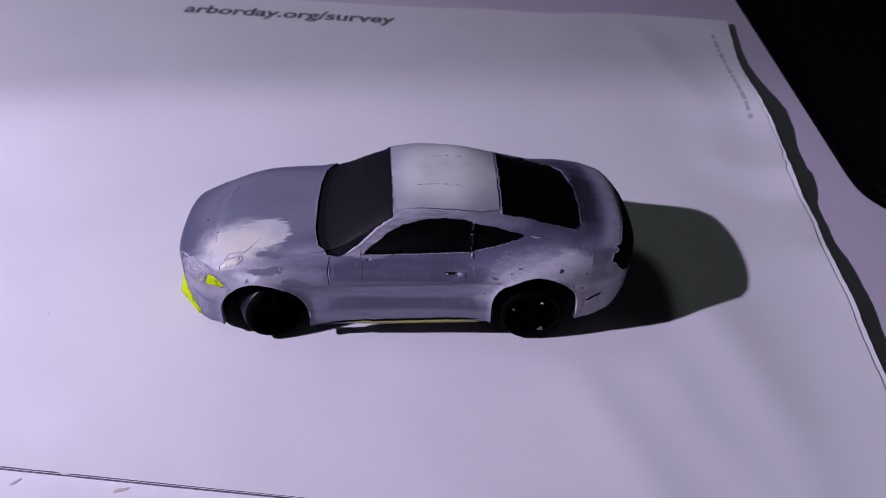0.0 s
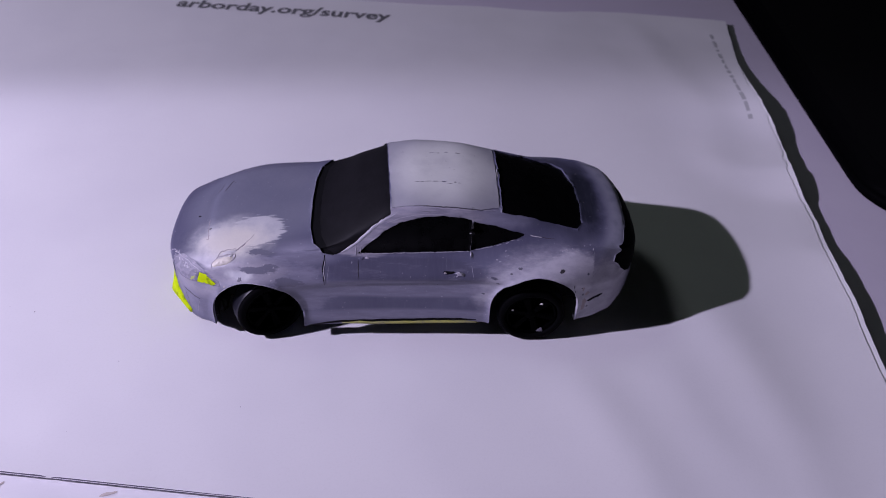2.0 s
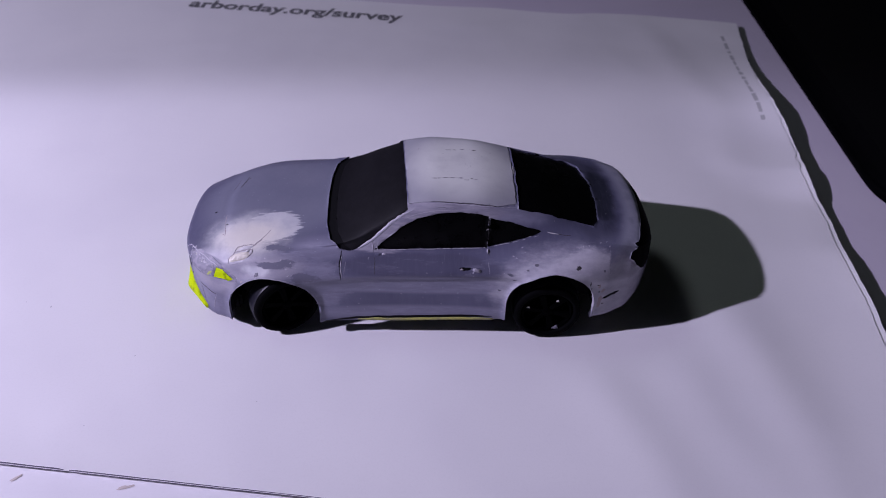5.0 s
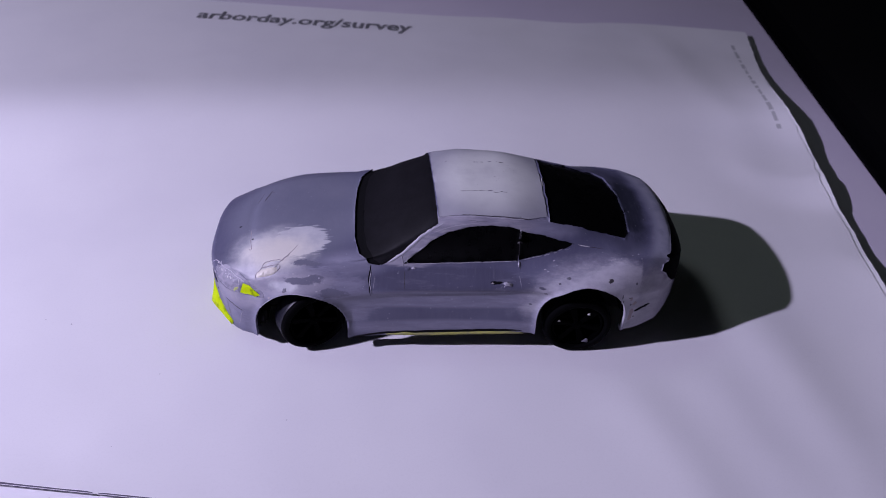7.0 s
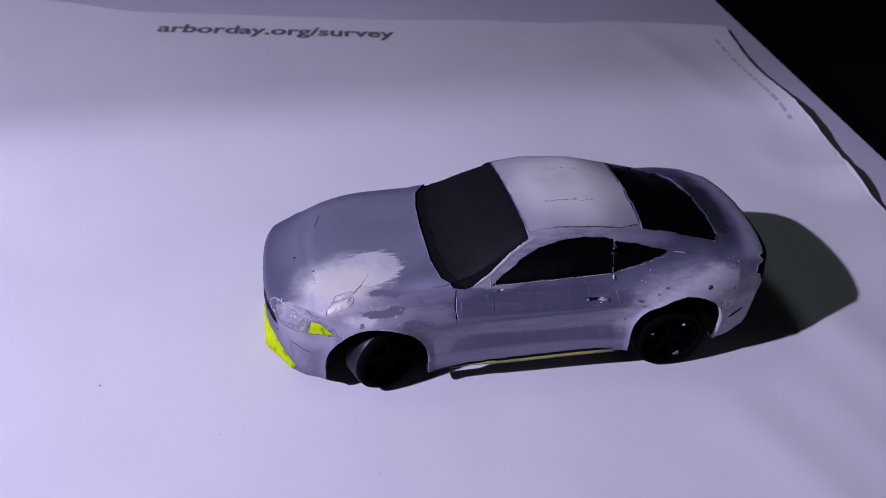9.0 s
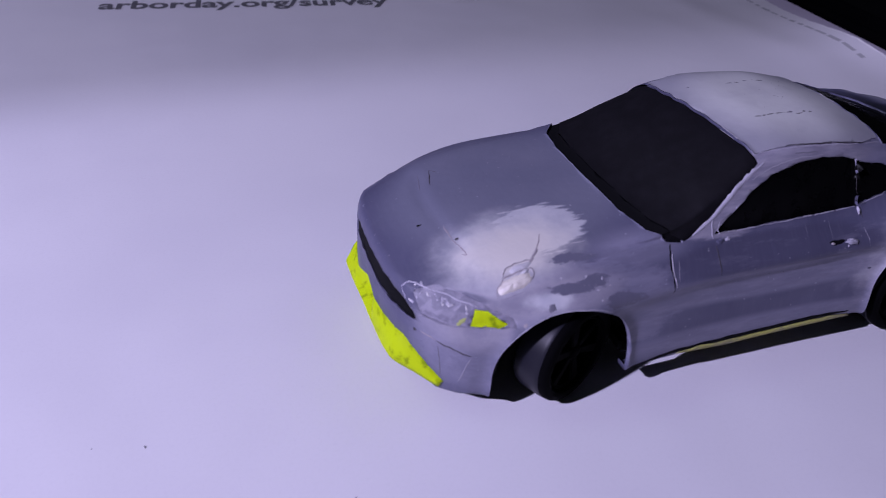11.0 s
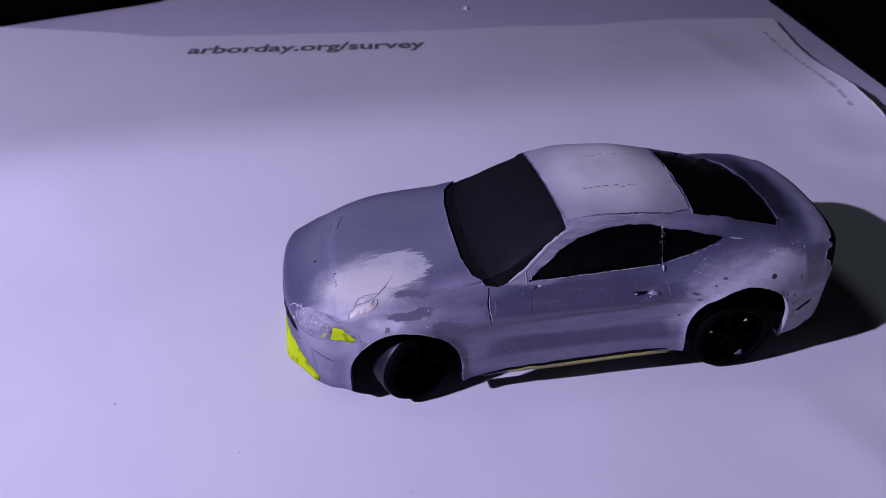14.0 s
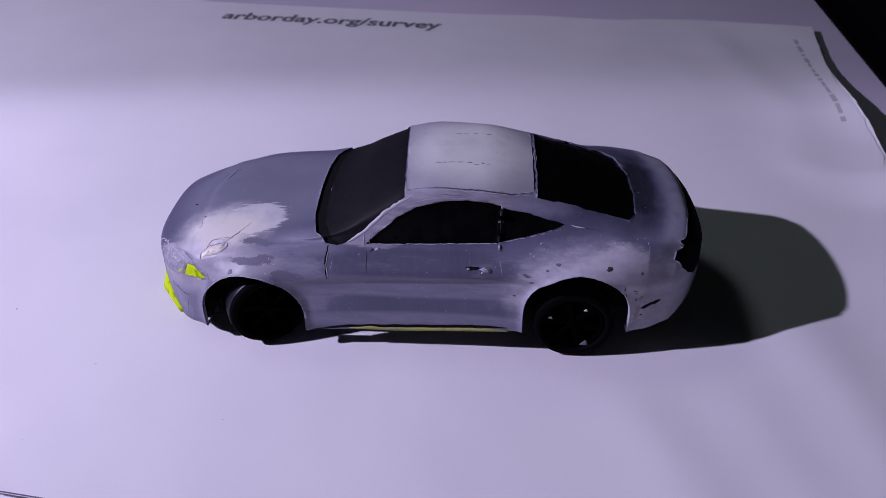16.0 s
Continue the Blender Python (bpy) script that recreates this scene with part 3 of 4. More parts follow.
GRILLE = [(-9.7, 9.75), (-9.2, 10.6), (-8.2, 11.3), (-5.2, 11.9), (-1.5, 12.0), (3.0, 11.95), (5.6, 11.75), (7.3, 11.4), (6.6, 10.8), (5.6, 10.2), (2.2, 9.95), (-5.2, 9.8), (-8.5, 9.65)]
HEADLIGHT = [(-8.52, 12.67), (-9.14, 13.19), (-10.69, 13.13), (-12.25, 12.77), (-13.9, 11.73), (-14.42, 10.9), (-12.45, 10.59), (-10.07, 10.8)]
INDICATOR = [(-31.6, 10.75), (-31.0, 12.15), (-29.9, 12.1), (-28.3, 11.1), (-29.2, 10.75)]
TAIL_PANEL = [(-9.0, 10.5), (-10.8, 11.9), (-11.8, 13.4), (-12.1, 14.9), (-11.6, 15.9), (-10.4, 16.75), (-7, 17.1), (-1, 17.1), (6.6, 16.8), (11.4, 16.1), (12.9, 15.2), (13.2, 14.6), (12.9, 13.4), (12, 11.9), (10.2, 10.5)]


def mirrored(poly, side):
    """The same outline on the car's other side."""
    return poly if side < 0 else [(2 * CY - y, z) for y, z in poly]


def mid(f):
    return f.calc_center_median()


for side in (-1, 1):
    out = lambda f, side=side: (mid(f).y - CY * MM) * side > 0.009
    for cx, cz, r in ((-22.25, 5.3, 7.25), (21.9, 7.4, 7.1)):
        faces = cut(skin, arch(cx, cz, r), (0, 2), out)
        for v in skin.verts:
            if (v.co.y / MM - CY) * side > 9 and abs(v.co.x / MM - cx) < r + 2:
                dx, dz = v.co.x / MM - cx, v.co.z / MM - cz
                d = abs((math.hypot(dx, dz) if dz > 0 else abs(dx)) - r)
                if d < 1.1:
                    v.co.y += side * 0.30 * MM * (1 - d / 1.1) ** 2
        take(skin, faces, rim=0.6).free()
    upper = lambda f, side=side: (mid(f).y - CY * MM) * side > 0.004 and mid(f).z > 0.014
    part("side_window", take(skin, cut(skin, FRONT_GLASS, (0, 2), upper), 0.22, 0.16), GLOSSBLACK, car, "black painted door window")
    part("quarter_window", take(skin, cut(skin, QUARTER_GLASS, (0, 2), upper), 0.22, 0.16, rim=0.3), GLOSSBLACK, car, "black painted quarter window")
    nose = lambda f, side=side: mid(f).x < -0.026 and (mid(f).y - CY * MM) * side > 0.004
    part("indicator", take(skin, cut(skin, INDICATOR, (0, 2), nose), 0.0, 0.3, rim=0.1), YELLOW, car, "smudged yellow paint beside the headlight")
    part("headlight", take(skin, cut(skin, mirrored(HEADLIGHT, side), (1, 2), nose), 0.02, 0.12, rim=0.1), HEADLAMP, car, "crinkled glossy clear headlight")
front = lambda f: mid(f).x < -0.03
part("grille", take(skin, cut(skin, GRILLE, (1, 2), front), 0.12, 0.13, rim=0.25), DARK, car, "narrow black painted grille opening with ragged edges")
rear = lambda f: mid(f).x > 0.032 and f.normal.x > 0.1
part("tail_panel", take(skin, cut(skin, TAIL_PANEL, (1, 2), rear), 0.06, 0.03, rim=0.1), MATTEBLACK, car, "black painted tail panel")
is_top = lambda f: f.normal.z > 0.1 and mid(f).z > 0.013
glazed = lambda f: mid(f).z > 0.0146 and mid(f).x < 0.003 and f.normal.z > -0.5
part("windscreen", take(skin, cut(skin, WINDSCREEN, (0, 1), glazed), 0.22, 0.06, rim=0.0), GLASSPAINT, car, "matte black painted windscreen")
part("cowl_gap", take(skin, [f for f in cut(skin, COWL, (0, 1), glazed) if mid(f).x < -0.0094], 0.32, 0.06, rim=0.38), DARK, car, "dark gap between bonnet and windscreen")
part("rear_window", take(skin, cut(skin, REAR_GLASS, (0, 1), is_top), 0.22, 0.16), GLOSSBLACK, car, "black painted rear window")
part("roof_panel", take(skin, cut(skin, ROOF, (0, 1), lambda f: is_top(f) and mid(f).z > 0.0195), -0.06, 0.12), ROOFWHITE, car, "scuffed white translucent roof panel")
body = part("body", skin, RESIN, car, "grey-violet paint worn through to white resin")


# -------- things laid on the skin
from mathutils.bvhtree import BVHTree  # noqa: E402

probe = bmesh.new()
for child in car.children:
    if child.name.split(".")[0] in ("body", "headlight", "indicator", "roof_panel", "windscreen", "side_window"):
        probe.from_mesh(child.data)
tree = BVHTree.FromBMesh(probe)
probe.free()


def on_skin(p):
    co, no, _, _ = tree.find_nearest(Vector(p) * MM)
    if no.dot(co - Vector((co.x * 0.9, CY * MM, 0.008))) < 0:
        no = -no
    return co, no


def ribbon(name, keys, width, mat, label="", lift=0.03, wobble=0.05, seed=1, depth=0.05):
    """A thin hand-drawn line on the skin through a few places."""
    rnd = random.Random(seed)
    bm = bmesh.new()
    pts = []
    for a, b in zip(keys, keys[1:]):
        n = max(2, int((Vector(b) - Vector(a)).length / 0.35))
        pts += [Vector(a).lerp(Vector(b), k / n) for k in range(n)]
    pts.append(Vector(keys[-1]))
    rows = []
    for k, p in enumerate(pts):
        p = p + Vector([rnd.uniform(-wobble, wobble) for _ in range(3)])
        co, no = on_skin(p)
        d = (pts[min(k + 1, len(pts) - 1)] - pts[max(k - 1, 0)]).normalized()
        across = no.cross(d).normalized()
        end = min(k, len(pts) - 1 - k) / max(1, len(pts) - 1)
        w = width * (0.35 + 0.65 * min(1.0, end * 5)) * rnd.uniform(0.7, 1.25) * MM / 2
        rows.append([bm.verts.new(co - across * w - no * depth * MM), bm.verts.new(co - across * w * 0.6 + no * lift * MM),
                     bm.verts.new(co + across * w * 0.6 + no * lift * MM), bm.verts.new(co + across * w - no * depth * MM)])
    for a, b in zip(rows, rows[1:]):
        for i in range(3):
            bm.faces.new((a[i], a[i + 1], b[i + 1], b[i]))
    bmesh.ops.recalc_face_normals(bm, faces=bm.faces[:])
    return part(name, bm, mat, car, label)


def dab(name, at, ru, rv, mat, label="", turn=0.0, height=0.06, rough=0.35, seed=1, rings=3, n=14):
    """An uneven blot lying on the skin."""
    rnd = random.Random(seed)
    co, no = on_skin(at)
    u = Vector((1, 0, 0)) - no * no.x
    u.normalize()
    v = no.cross(u)
    u, v = u * math.cos(turn) + v * math.sin(turn), v * math.cos(turn) - u * math.sin(turn)
    bm = bmesh.new()
    rim = [rnd.uniform(1 - rough, 1 + rough) for _ in range(n)]
    centre = bm.verts.new(co + no * height * MM)
    loops = []
    for j in range(1, rings + 1):
        r = j / rings
        loop = []
        for k in range(n):
            a = 2 * math.pi * k / n
            q = co + (u * math.cos(a) * ru + v * math.sin(a) * rv) * r * rim[k] * MM
            c2, n2 = on_skin(q / MM)
            h = height * (1 - r ** 3) * rnd.uniform(0.7, 1.3) - (0.05 if j == rings else 0)
            loop.append(bm.verts.new(c2 + n2 * h * MM))
        loops.append(loop)
    for k in range(n):
        bm.faces.new((centre, loops[0][k], loops[0][(k + 1) % n]))
        for a, b in zip(loops, loops[1:]):
            bm.faces.new((a[k], b[k], b[(k + 1) % n], a[(k + 1) % n]))
    bmesh.ops.recalc_face_normals(bm, faces=bm.faces[:])
    return part(name, bm, mat, car, label)


def box(lo, hi, bevel=0.0, seg=2):
    bm = bmesh.new()
    bmesh.ops.create_cube(bm, size=1)
    c = [(a + b) / 2 * MM for a, b in zip(lo, hi)]
    bmesh.ops.transform(bm, matrix=Matrix.Translation(c) @ Matrix.Diagonal([(b - a) * MM for a, b in zip(lo, hi)] + [1]), verts=bm.verts)
    if bevel:
        bmesh.ops.bevel(bm, geom=bm.edges[:], offset=bevel * MM, segments=seg, affect="EDGES")
    return bm


# underside and wheel wells; the piece under the nose is added to block light
for name, lo, hi, bev in (
        ("floor_pan", (-14.2, -12.6, 2.6), (14.2, 13.8, 4.6), 0.5), ("chassis_spine", (-33.0, -7.6, 2.4), (33.0, 8.8, 11.5), 0.6),
        ("cabin_block", (-13.6, -11.0, 3.0), (13.6, 12.2, 13.5), 0.6), ("rear_apron", (29.6, -10.5, 5.6), (33.5, 11.7, 8.0), 0.6),
        ("nose_light_block", (-34.2, -10.2, 1.1), (-28.6, 11.4, 4.4), 0.5), ("front_well_liner", (-31.6, -12.6, 2.2), (-29.4, 13.8, 9.5), 0.5),
        ("rear_well_liner", (29.2, -12.0, 5.6), (32.2, 13.2, 11.0), 0.5)):
    part(name, box(lo, hi, bev), DARK, car, "matte dark underside", smooth=False)


# wheels
def lathe(profile, n=48):
    """A ring round the y axis from (radius, y) pairs."""
    bm = bmesh.new()
    loops = [[bm.verts.new((r * MM * math.cos(2 * math.pi * k / n), y * MM, r * MM * math.sin(2 * math.pi * k / n))) for k in range(n)] for r, y in profile]
    for a, b in zip(loops, loops[1:]):
        for k in range(n):
            bm.faces.new((a[k], a[(k + 1) % n], b[(k + 1) % n], b[k]))
    bmesh.ops.recalc_face_normals(bm, faces=bm.faces[:])
    return bm


def wheel(at, steer, spin, side):
    """A wheel with a tyre and a six spoked rim; its outer face looks to -y before it is turned."""
    hub = new("wheel")
    hub.empty_display_size = 0.004
    hub.parent = car
    hub.matrix_basis = pose(*[c * MM for c in at], 0, 0, steer + (180 if side > 0 else 0)) @ pose(0, 0, 0, 0, spin, 0)
    tagged(hub, "black wheel with a six-spoked black rim")
    R = 5.55
    part("tyre", lathe([(4.25, -1.2), (4.35, -2.0), (4.7, -2.2), (5.2, -2.05), (5.42, -1.75), (5.46, -1.2), (5.46, 1.2), (5.42, 1.75), (5.2, 2.05), (4.5, 2.1), (4.2, 1.2)]), RUBBER, hub, "matte black tyre")
    part("tread", lathe([(5.44, -1.3), (5.52, -1.15), (R, -0.8), (R, 1.1), (5.52, 1.4), (5.40, 1.75)]), TREAD, hub, "blue-black tread, the light on it put into the colour")
    rim = lathe([(4.3, 1.4), (4.22, -1.55), (4.0, -1.75), (3.75, -1.55), (3.7, 1.4)])
    for k in range(6):
        b = box((0.5, -1.45, -0.55), (3.95, -0.65, 0.55), 0.18, 1)
        for v in b.verts:
            v.co.z *= 0.7 + 0.5 * v.co.x / (3.95 * MM)
            v.co.y -= 0.25 * MM * (v.co.x / (3.95 * MM))
        bmesh.ops.rotate(b, cent=(0, 0, 0), matrix=Matrix.Rotation(math.pi / 3 * k, 3, "Y"), verts=b.verts)
        me = bpy.data.meshes.new("tmp")
        b.to_mesh(me)
        b.free()
        rim.from_mesh(me)
        bpy.data.meshes.remove(me)
    part("rim", rim, RIM, hub, "glossy black spoked rim", smooth=False)
    part("hub_cap", lathe([(0.01, -1.75), (0.6, -1.7), (0.95, -1.45), (1.0, -0.6)], 20), RIM, hub)
    part("brake_disc", lathe([(0.01, 0.5), (3.5, 0.5), (3.5, 0.9), (0.01, 0.9)], 32), DISC, hub)
    return hub


rear_near = wheel((WHEEL_R, -13.2, 5.55), 0, 12, -1)
wheel((WHEEL_R, 13.2, 5.55), 0, 40, 1)
wheel((WHEEL_F + 0.8, -12.25, 5.5), 26, 20, -1)
wheel((WHEEL_F, 13.1, 5.55), 27, 5, 1)
# light caught on the rim, painted as two white facets and a grey one
for dx, dz, grey in ((-3.3, 0.55, False), (0.9, 2.9, False), (2.5, -2.8, True)):
    c = box((-0.28, -0.05, -0.2), (0.28, 0.05, 0.2), 0.04, 1)
    for v in c.verts:
        v.co.x *= 0.25 if v.co.z > 0 else 1.0
    if grey:
        bmesh.ops.scale(c, vec=(2.2, 1.0, 2.4), verts=c.verts)
    bmesh.ops.translate(c, vec=(dx * MM, -1.72 * MM, dz * MM), verts=c.verts)
    part("paint_chip_or_glint", c, CREASE if grey else CHIPWHITE, rear_near, "pale facet on the rim, the light on it put into the colour")


# yellow chin under the nose
def nose_at(y, z):
    """The place on the nose's skin at that width and height."""
    hit = tree.ray_cast(Vector((-0.06, y * MM, z * MM)), Vector((1, 0, 0)))[0]
    return Vector((hit.x / MM, y, z)) if hit else Vector((-31.0, y, z))


def chin():
    out_x = keyed((0, -37.0), (0.08, -38.2), (0.4, -37.9), (0.62, -37.9), (0.76, -37.75), (0.88, -35.9), (1, -34.1))
    out_y = keyed((0, 9.2), (0.08, 8.0), (0.4, 0.5), (0.62, -4.8), (0.76, -7.6), (0.88, -10.2), (1, -12.2))
    out_z = keyed((0, 5.9), (0.08, 4.5), (0.4, 3.8), (0.62, 4.1), (0.76, 4.5), (0.88, 4.15), (1, 3.6))
    in_y = keyed((0, 9.3), (0.08, 8.7), (0.4, 0.6), (0.62, -5.0), (0.76, -7.8), (0.88, -10.3), (1, -12.1))
    in_z = keyed((0, 6.2), (0.08, 5.9), (0.22, 6.0), (0.4, 6.5), (0.62, 7.0), (0.76, 7.0), (0.88, 5.5), (1, 3.7))
    bm = bmesh.new()
    rows = []
    n = 80
    for k in range(n + 1):
        t = k / n
        a = nose_at(in_y(t), in_z(t))
        b = Vector((out_x(t), out_y(t), out_z(t)))
        away = Vector((b.x + 24.0, b.y - CY, 0)).normalized()
        jag = Vector((0, 0, 0.10 * noise.noise(Vector((k * 0.5, 1, 0)))))
        m = a.lerp(b, 0.5) + away * 0.15 + jag
        c = b - away * 0.2 + Vector((0, 0, -0.6))
        back = Vector((a.x + 0.9, a.y * 0.95, c.z))
        rows.append([bm.verts.new(p * MM) for p in (a + Vector((0.6, 0, 0.1)), a + away * 0.22 + jag, m, b + jag * 2, c, back)])
    for a, b in zip(rows, rows[1:]):
        for i in range(5):
            bm.faces.new((a[i], a[i + 1], b[i + 1], b[i]))
        bm.faces.new((a[5], a[0], b[0], b[5]))
    for r in (rows[0], rows[-1]):
        bm.faces.new(r)
    bmesh.ops.recalc_face_normals(bm, faces=bm.faces[:])
    return part("chin_lip", bm, YELLOW, car, "fluorescent yellow front lip, patchily painted")


chin()


def strip(name, x0, x1, y_of, z_of, h, d, mat, label):
    """A long thin trim piece along a side."""
    bm = bmesh.new()
    rows = []
    n = 40
    for k in range(n + 1):
        x = x0 + (x1 - x0) * k / n
        y, z = y_of(x), z_of(x)
        hh = h * (0.8 + 0.25 * noise.noise(Vector((x * 0.6, 3, 0)))) * min(1.0, 0.25 + min(k, n - k) / 6)
        rows.append([bm.verts.new((x * MM, (y + a) * MM, (z + b) * MM)) for a, b in ((0.0, 0.0), (0.0, hh), (d, hh), (d, 0.0))])
    for a, b in zip(rows, rows[1:]):
        for i in range(4):
            bm.faces.new((a[i], a[(i + 1) % 4], b[(i + 1) % 4], b[i]))
    bm.faces.new(rows[0])
    bm.faces.new(rows[-1])
    bmesh.ops.recalc_face_normals(bm, faces=bm.faces[:])
    return part(name, bm, mat, car, label)


strip("side_skirt", -9.0, 13.0, lambda x: CY - sill_w(x) - 0.03, lambda x: sill_z(x) + 0.03 + 0.4 * max(0.0, (-3.0 - x) / 6.0), 0.64, 0.9, DULLYELLOW, "dull yellow strip under the door")
strip("sill_gap", -14.6, 12.8, lambda x: CY - sill_w(x) + 0.02, lambda x: sill_z(x) + 0.66 - 0.6 * max(0.0, (-9.0 - x) / 5.6), 0.5, 0.9, DARK, "dark gap above the yellow strip")
strip("rear_trim", 29.6, 34.0, lambda x: CY - sill_w(x) + 0.5 + (x - 29.6) * 0.25, lambda x: sill_z(x) - 0.1, 0.3, 1.2, DULLYELLOW, "dull yellow trim under the rear bumper")

# seams, scratches and chips
ribbon("door_seam", [(-11.2, -11.9, 16.1), (-11.6, -13.6, 14.3), (-11.4, -14.5, 11.9)], 0.22, DARK, "dark cracked door seam", seed=3)
ribbon("door_seam", [(-6.1, -12.9, 15.4), (-6.1, -14.4, 12.8)], 0.12, CHIP, seed=4)
ribbon("door_seam", [(11.6, -12, 16.8), (11.7, -12.9, 15.8)], 0.16, CHIP, seed=5)
ribbon("mirror_post", [(-6.5, -11.6, 17.6), (-6.4, -12.4, 15.8)], 0.15, PALE, seed=6, lift=0.05)
ribbon("mirror_post", [(-5.7, -11.7, 17.2), (-5.6, -12.4, 16.1)], 0.12, PALE, seed=46, lift=0.05)
# the bright line on the pillar's edge is a painted highlight
ribbon("pillar_edge", [(-8.7, -12.2, 16.4), (-6.0, -11.6, 18.6), (-2.7, -10.5, 21.1), (-0.4, -9.7, 22.1)], 0.5, PALE, "pale pillar edge, its highlight put into the colour", seed=50, lift=0.04)
ribbon("pillar_cover", [(11.5, -10.1, 20.8), (11.45, -10.7, 19.8), (11.42, -11.3, 18.4), (11.4, -11.8, 17.2)], 1.0, GLOSSBLACK, "black painted centre pillar", seed=51, lift=0.05, wobble=0.02)
ribbon("pillar_line", [(11.5, -10.2, 20.8), (11.5, -11.1, 19.1), (11.3, -11.8, 17.1)], 0.07, CHIP, seed=47, lift=0.09, wobble=0.06)
ribbon("roof_seam", [(-0.4, -8.7, 22.6), (4, -8.9, 22.9), (10.3, -8.8, 22.4), (15.6, -8.1, 21.6)], 0.14, PALE, "scored roof seam", seed=7, lift=0.04)
ribbon("roof_seam", [(2.6, -8.7, 23.1), (7.4, -8.7, 22.8), (12.6, -8.6, 22.2)], 0.13, CHIP, "dark scored roof seam", seed=9, lift=0.05)
ribbon("roof_seam", [(15.95, -7.9, 21.6), (16.0, 0.6, 22.8), (15.95, 8.9, 21.8)], 0.2, CHIPWHITE, "pale scored seam", seed=8, lift=0.05)
ribbon("roof_seam", [(3.4, -9.3, 22.4), (6.4, -9.4, 22.3)], 0.10, CREASE, seed=48)
rnd = random.Random(11)
for x0, x1, y0, y1, fill in ((1.8, 5.4, -3.5, -3.4, 0.9), (5.4, 9.4, -3.4, -3.7, 0.45), (0.4, 4.4, 5.4, 5.0, 0.5), (5.0, 11.4, 4.9, 5.0, 0.6)):
    x = x0
    while x < x1:
        w = rnd.uniform(0.2, 1.3)
        f = (x - x0) / (x1 - x0)
        y = y0 + (y1 - y0) * f + rnd.uniform(-0.22, 0.22)
        if rnd.random() < fill:
            ribbon("scratch", [(x, y, 23.2), (x + w, y + rnd.uniform(-0.06, 0.06), 23.2)], rnd.uniform(0.12, 0.34), rnd.choice((CHIP, CHIP, CREASE)), seed=rnd.randint(0, 999))
        x += w + rnd.uniform(0.05, 0.35)
for k, (x, y) in enumerate(((8.2, 0.4), (8.9, -0.1), (7.6, 2.2), (9.7, 2.0), (10.8, 2.9), (12.4, 4.6), (8.9, 5.1), (6.6, -3.3))):
    dab("paint_chip_or_glint", (x, y, 23.3), rnd.uniform(0.12, 0.24), 0.11, CHIP, seed=20 + k, height=0.03, rings=1, n=8)
ribbon("scratch", [(-28.9, 7.9, 15.3), (-29.3, 6.4, 15.3), (-29.75, 5.0, 15.3)], 0.16, CHIP, seed=16)
ribbon("scratch", [(-28.9, 7.9, 15.3), (-28.3, 7.2, 15.4)], 0.12, CHIP, seed=17)
ribbon("scratch", [(-30.3, 7.7, 15.0), (-30.6, 6.4, 15.0), (-30.95, 4.7, 15.0)], 0.12, CREASE, seed=18)
ribbon("scratch", [(-30.85, -2.5, 15.0), (-30.7, -4.9, 15.0), (-30.45, -6.0, 15.0)], 0.2, PUTTYLINE, seed=20, lift=0.01)
ribbon("scratch", [(-30.4, -5.9, 15.0), (-30.2, -7.5, 14.9), (-30.65, -7.2, 14.8)], 0.18, STAIN, seed=49, lift=0.01)
dab("paint_chip_or_glint", (-30.3, -5.0, 15.0), 0.26, 0.2, CHIP, seed=52, height=0.03)
dab("paint_chip_or_glint", (-28.8, -5.0, 15.1), 0.14, 0.12, CREASE, seed=53, height=0.02, rings=1, n=8)
dab("paint_chip_or_glint", (-32.85, -1.1, 14.4), 0.32, 0.20, DARK, "small dark chip on the bonnet", seed=2, height=0.03)
dab("bumper_chip", (-35.7, -9.5, 8.6), 0.26, 0.18, CHIP, seed=54, height=0.03)
ribbon("bumper_crease", [(-35.35, -10.05, 8.7), (-34.8, -10.8, 8.7), (-34.25, -11.4, 8.5)], 0.16, PUTTYLINE, "pale scored line", seed=20)
ribbon("bumper_crease", [(-34.15, -11.5, 8.4), (-33.1, -12.5, 8.15), (-31.45, -13.55, 7.6)], 0.17, CHIP, "dark scored line", seed=21)
ribbon("bumper_crease", [(-34.1, -11.6, 7.9), (-33.9, -11.8, 6.1), (-33.7, -12.0, 4.3)], 0.12, CREASE, seed=22)
ribbon("bumper_crease", [(-31.4, -13.55, 7.5), (-31.9, -13.35, 5.9), (-32.3, -13.1, 4.3)], 0.16, SCUFF, seed=23)
ribbon("bumper_crease", [(-37.5, 5.0, 8.6), (-37.6, 0.5, 9.1), (-37.5, -3.6, 9.4)], 0.16, STANDING, seed=25, lift=0.005)
# glints on the headlight's crinkled coat, put on as pale lines and dabs
ribbon("headlight_edge", [(-36.4, -7.4, 12.3), (-35.8, -7.6, 12.9), (-35.0, -8.5, 13.0), (-34.2, -9.4, 12.9)], 0.18, PALE, "pale painted glint along the headlight edge", seed=24, lift=0.05)
ribbon("headlight_edge", [(-34.2, -9.4, 12.9), (-33.1, -10.2, 12.8), (-32.1, -11.2, 12.6), (-30.7, -12.3, 12.4)], 0.16, PALE, seed=26, lift=0.04)
ribbon("headlight_edge", [(-36.4, -7.5, 12.2), (-36.2, -8.2, 11.4), (-35.95, -8.8, 10.4)], 0.12, PALE, seed=27, lift=0.04)
ribbon("headlight_edge", [(-35.75, -9.0, 10.1), (-34.9, -10.2, 10.8), (-34.3, -11.1, 11.0), (-32.5, -12.5, 10.6)], 0.12, SCUFF, seed=28, lift=0.03)
rnd = random.Random(83)
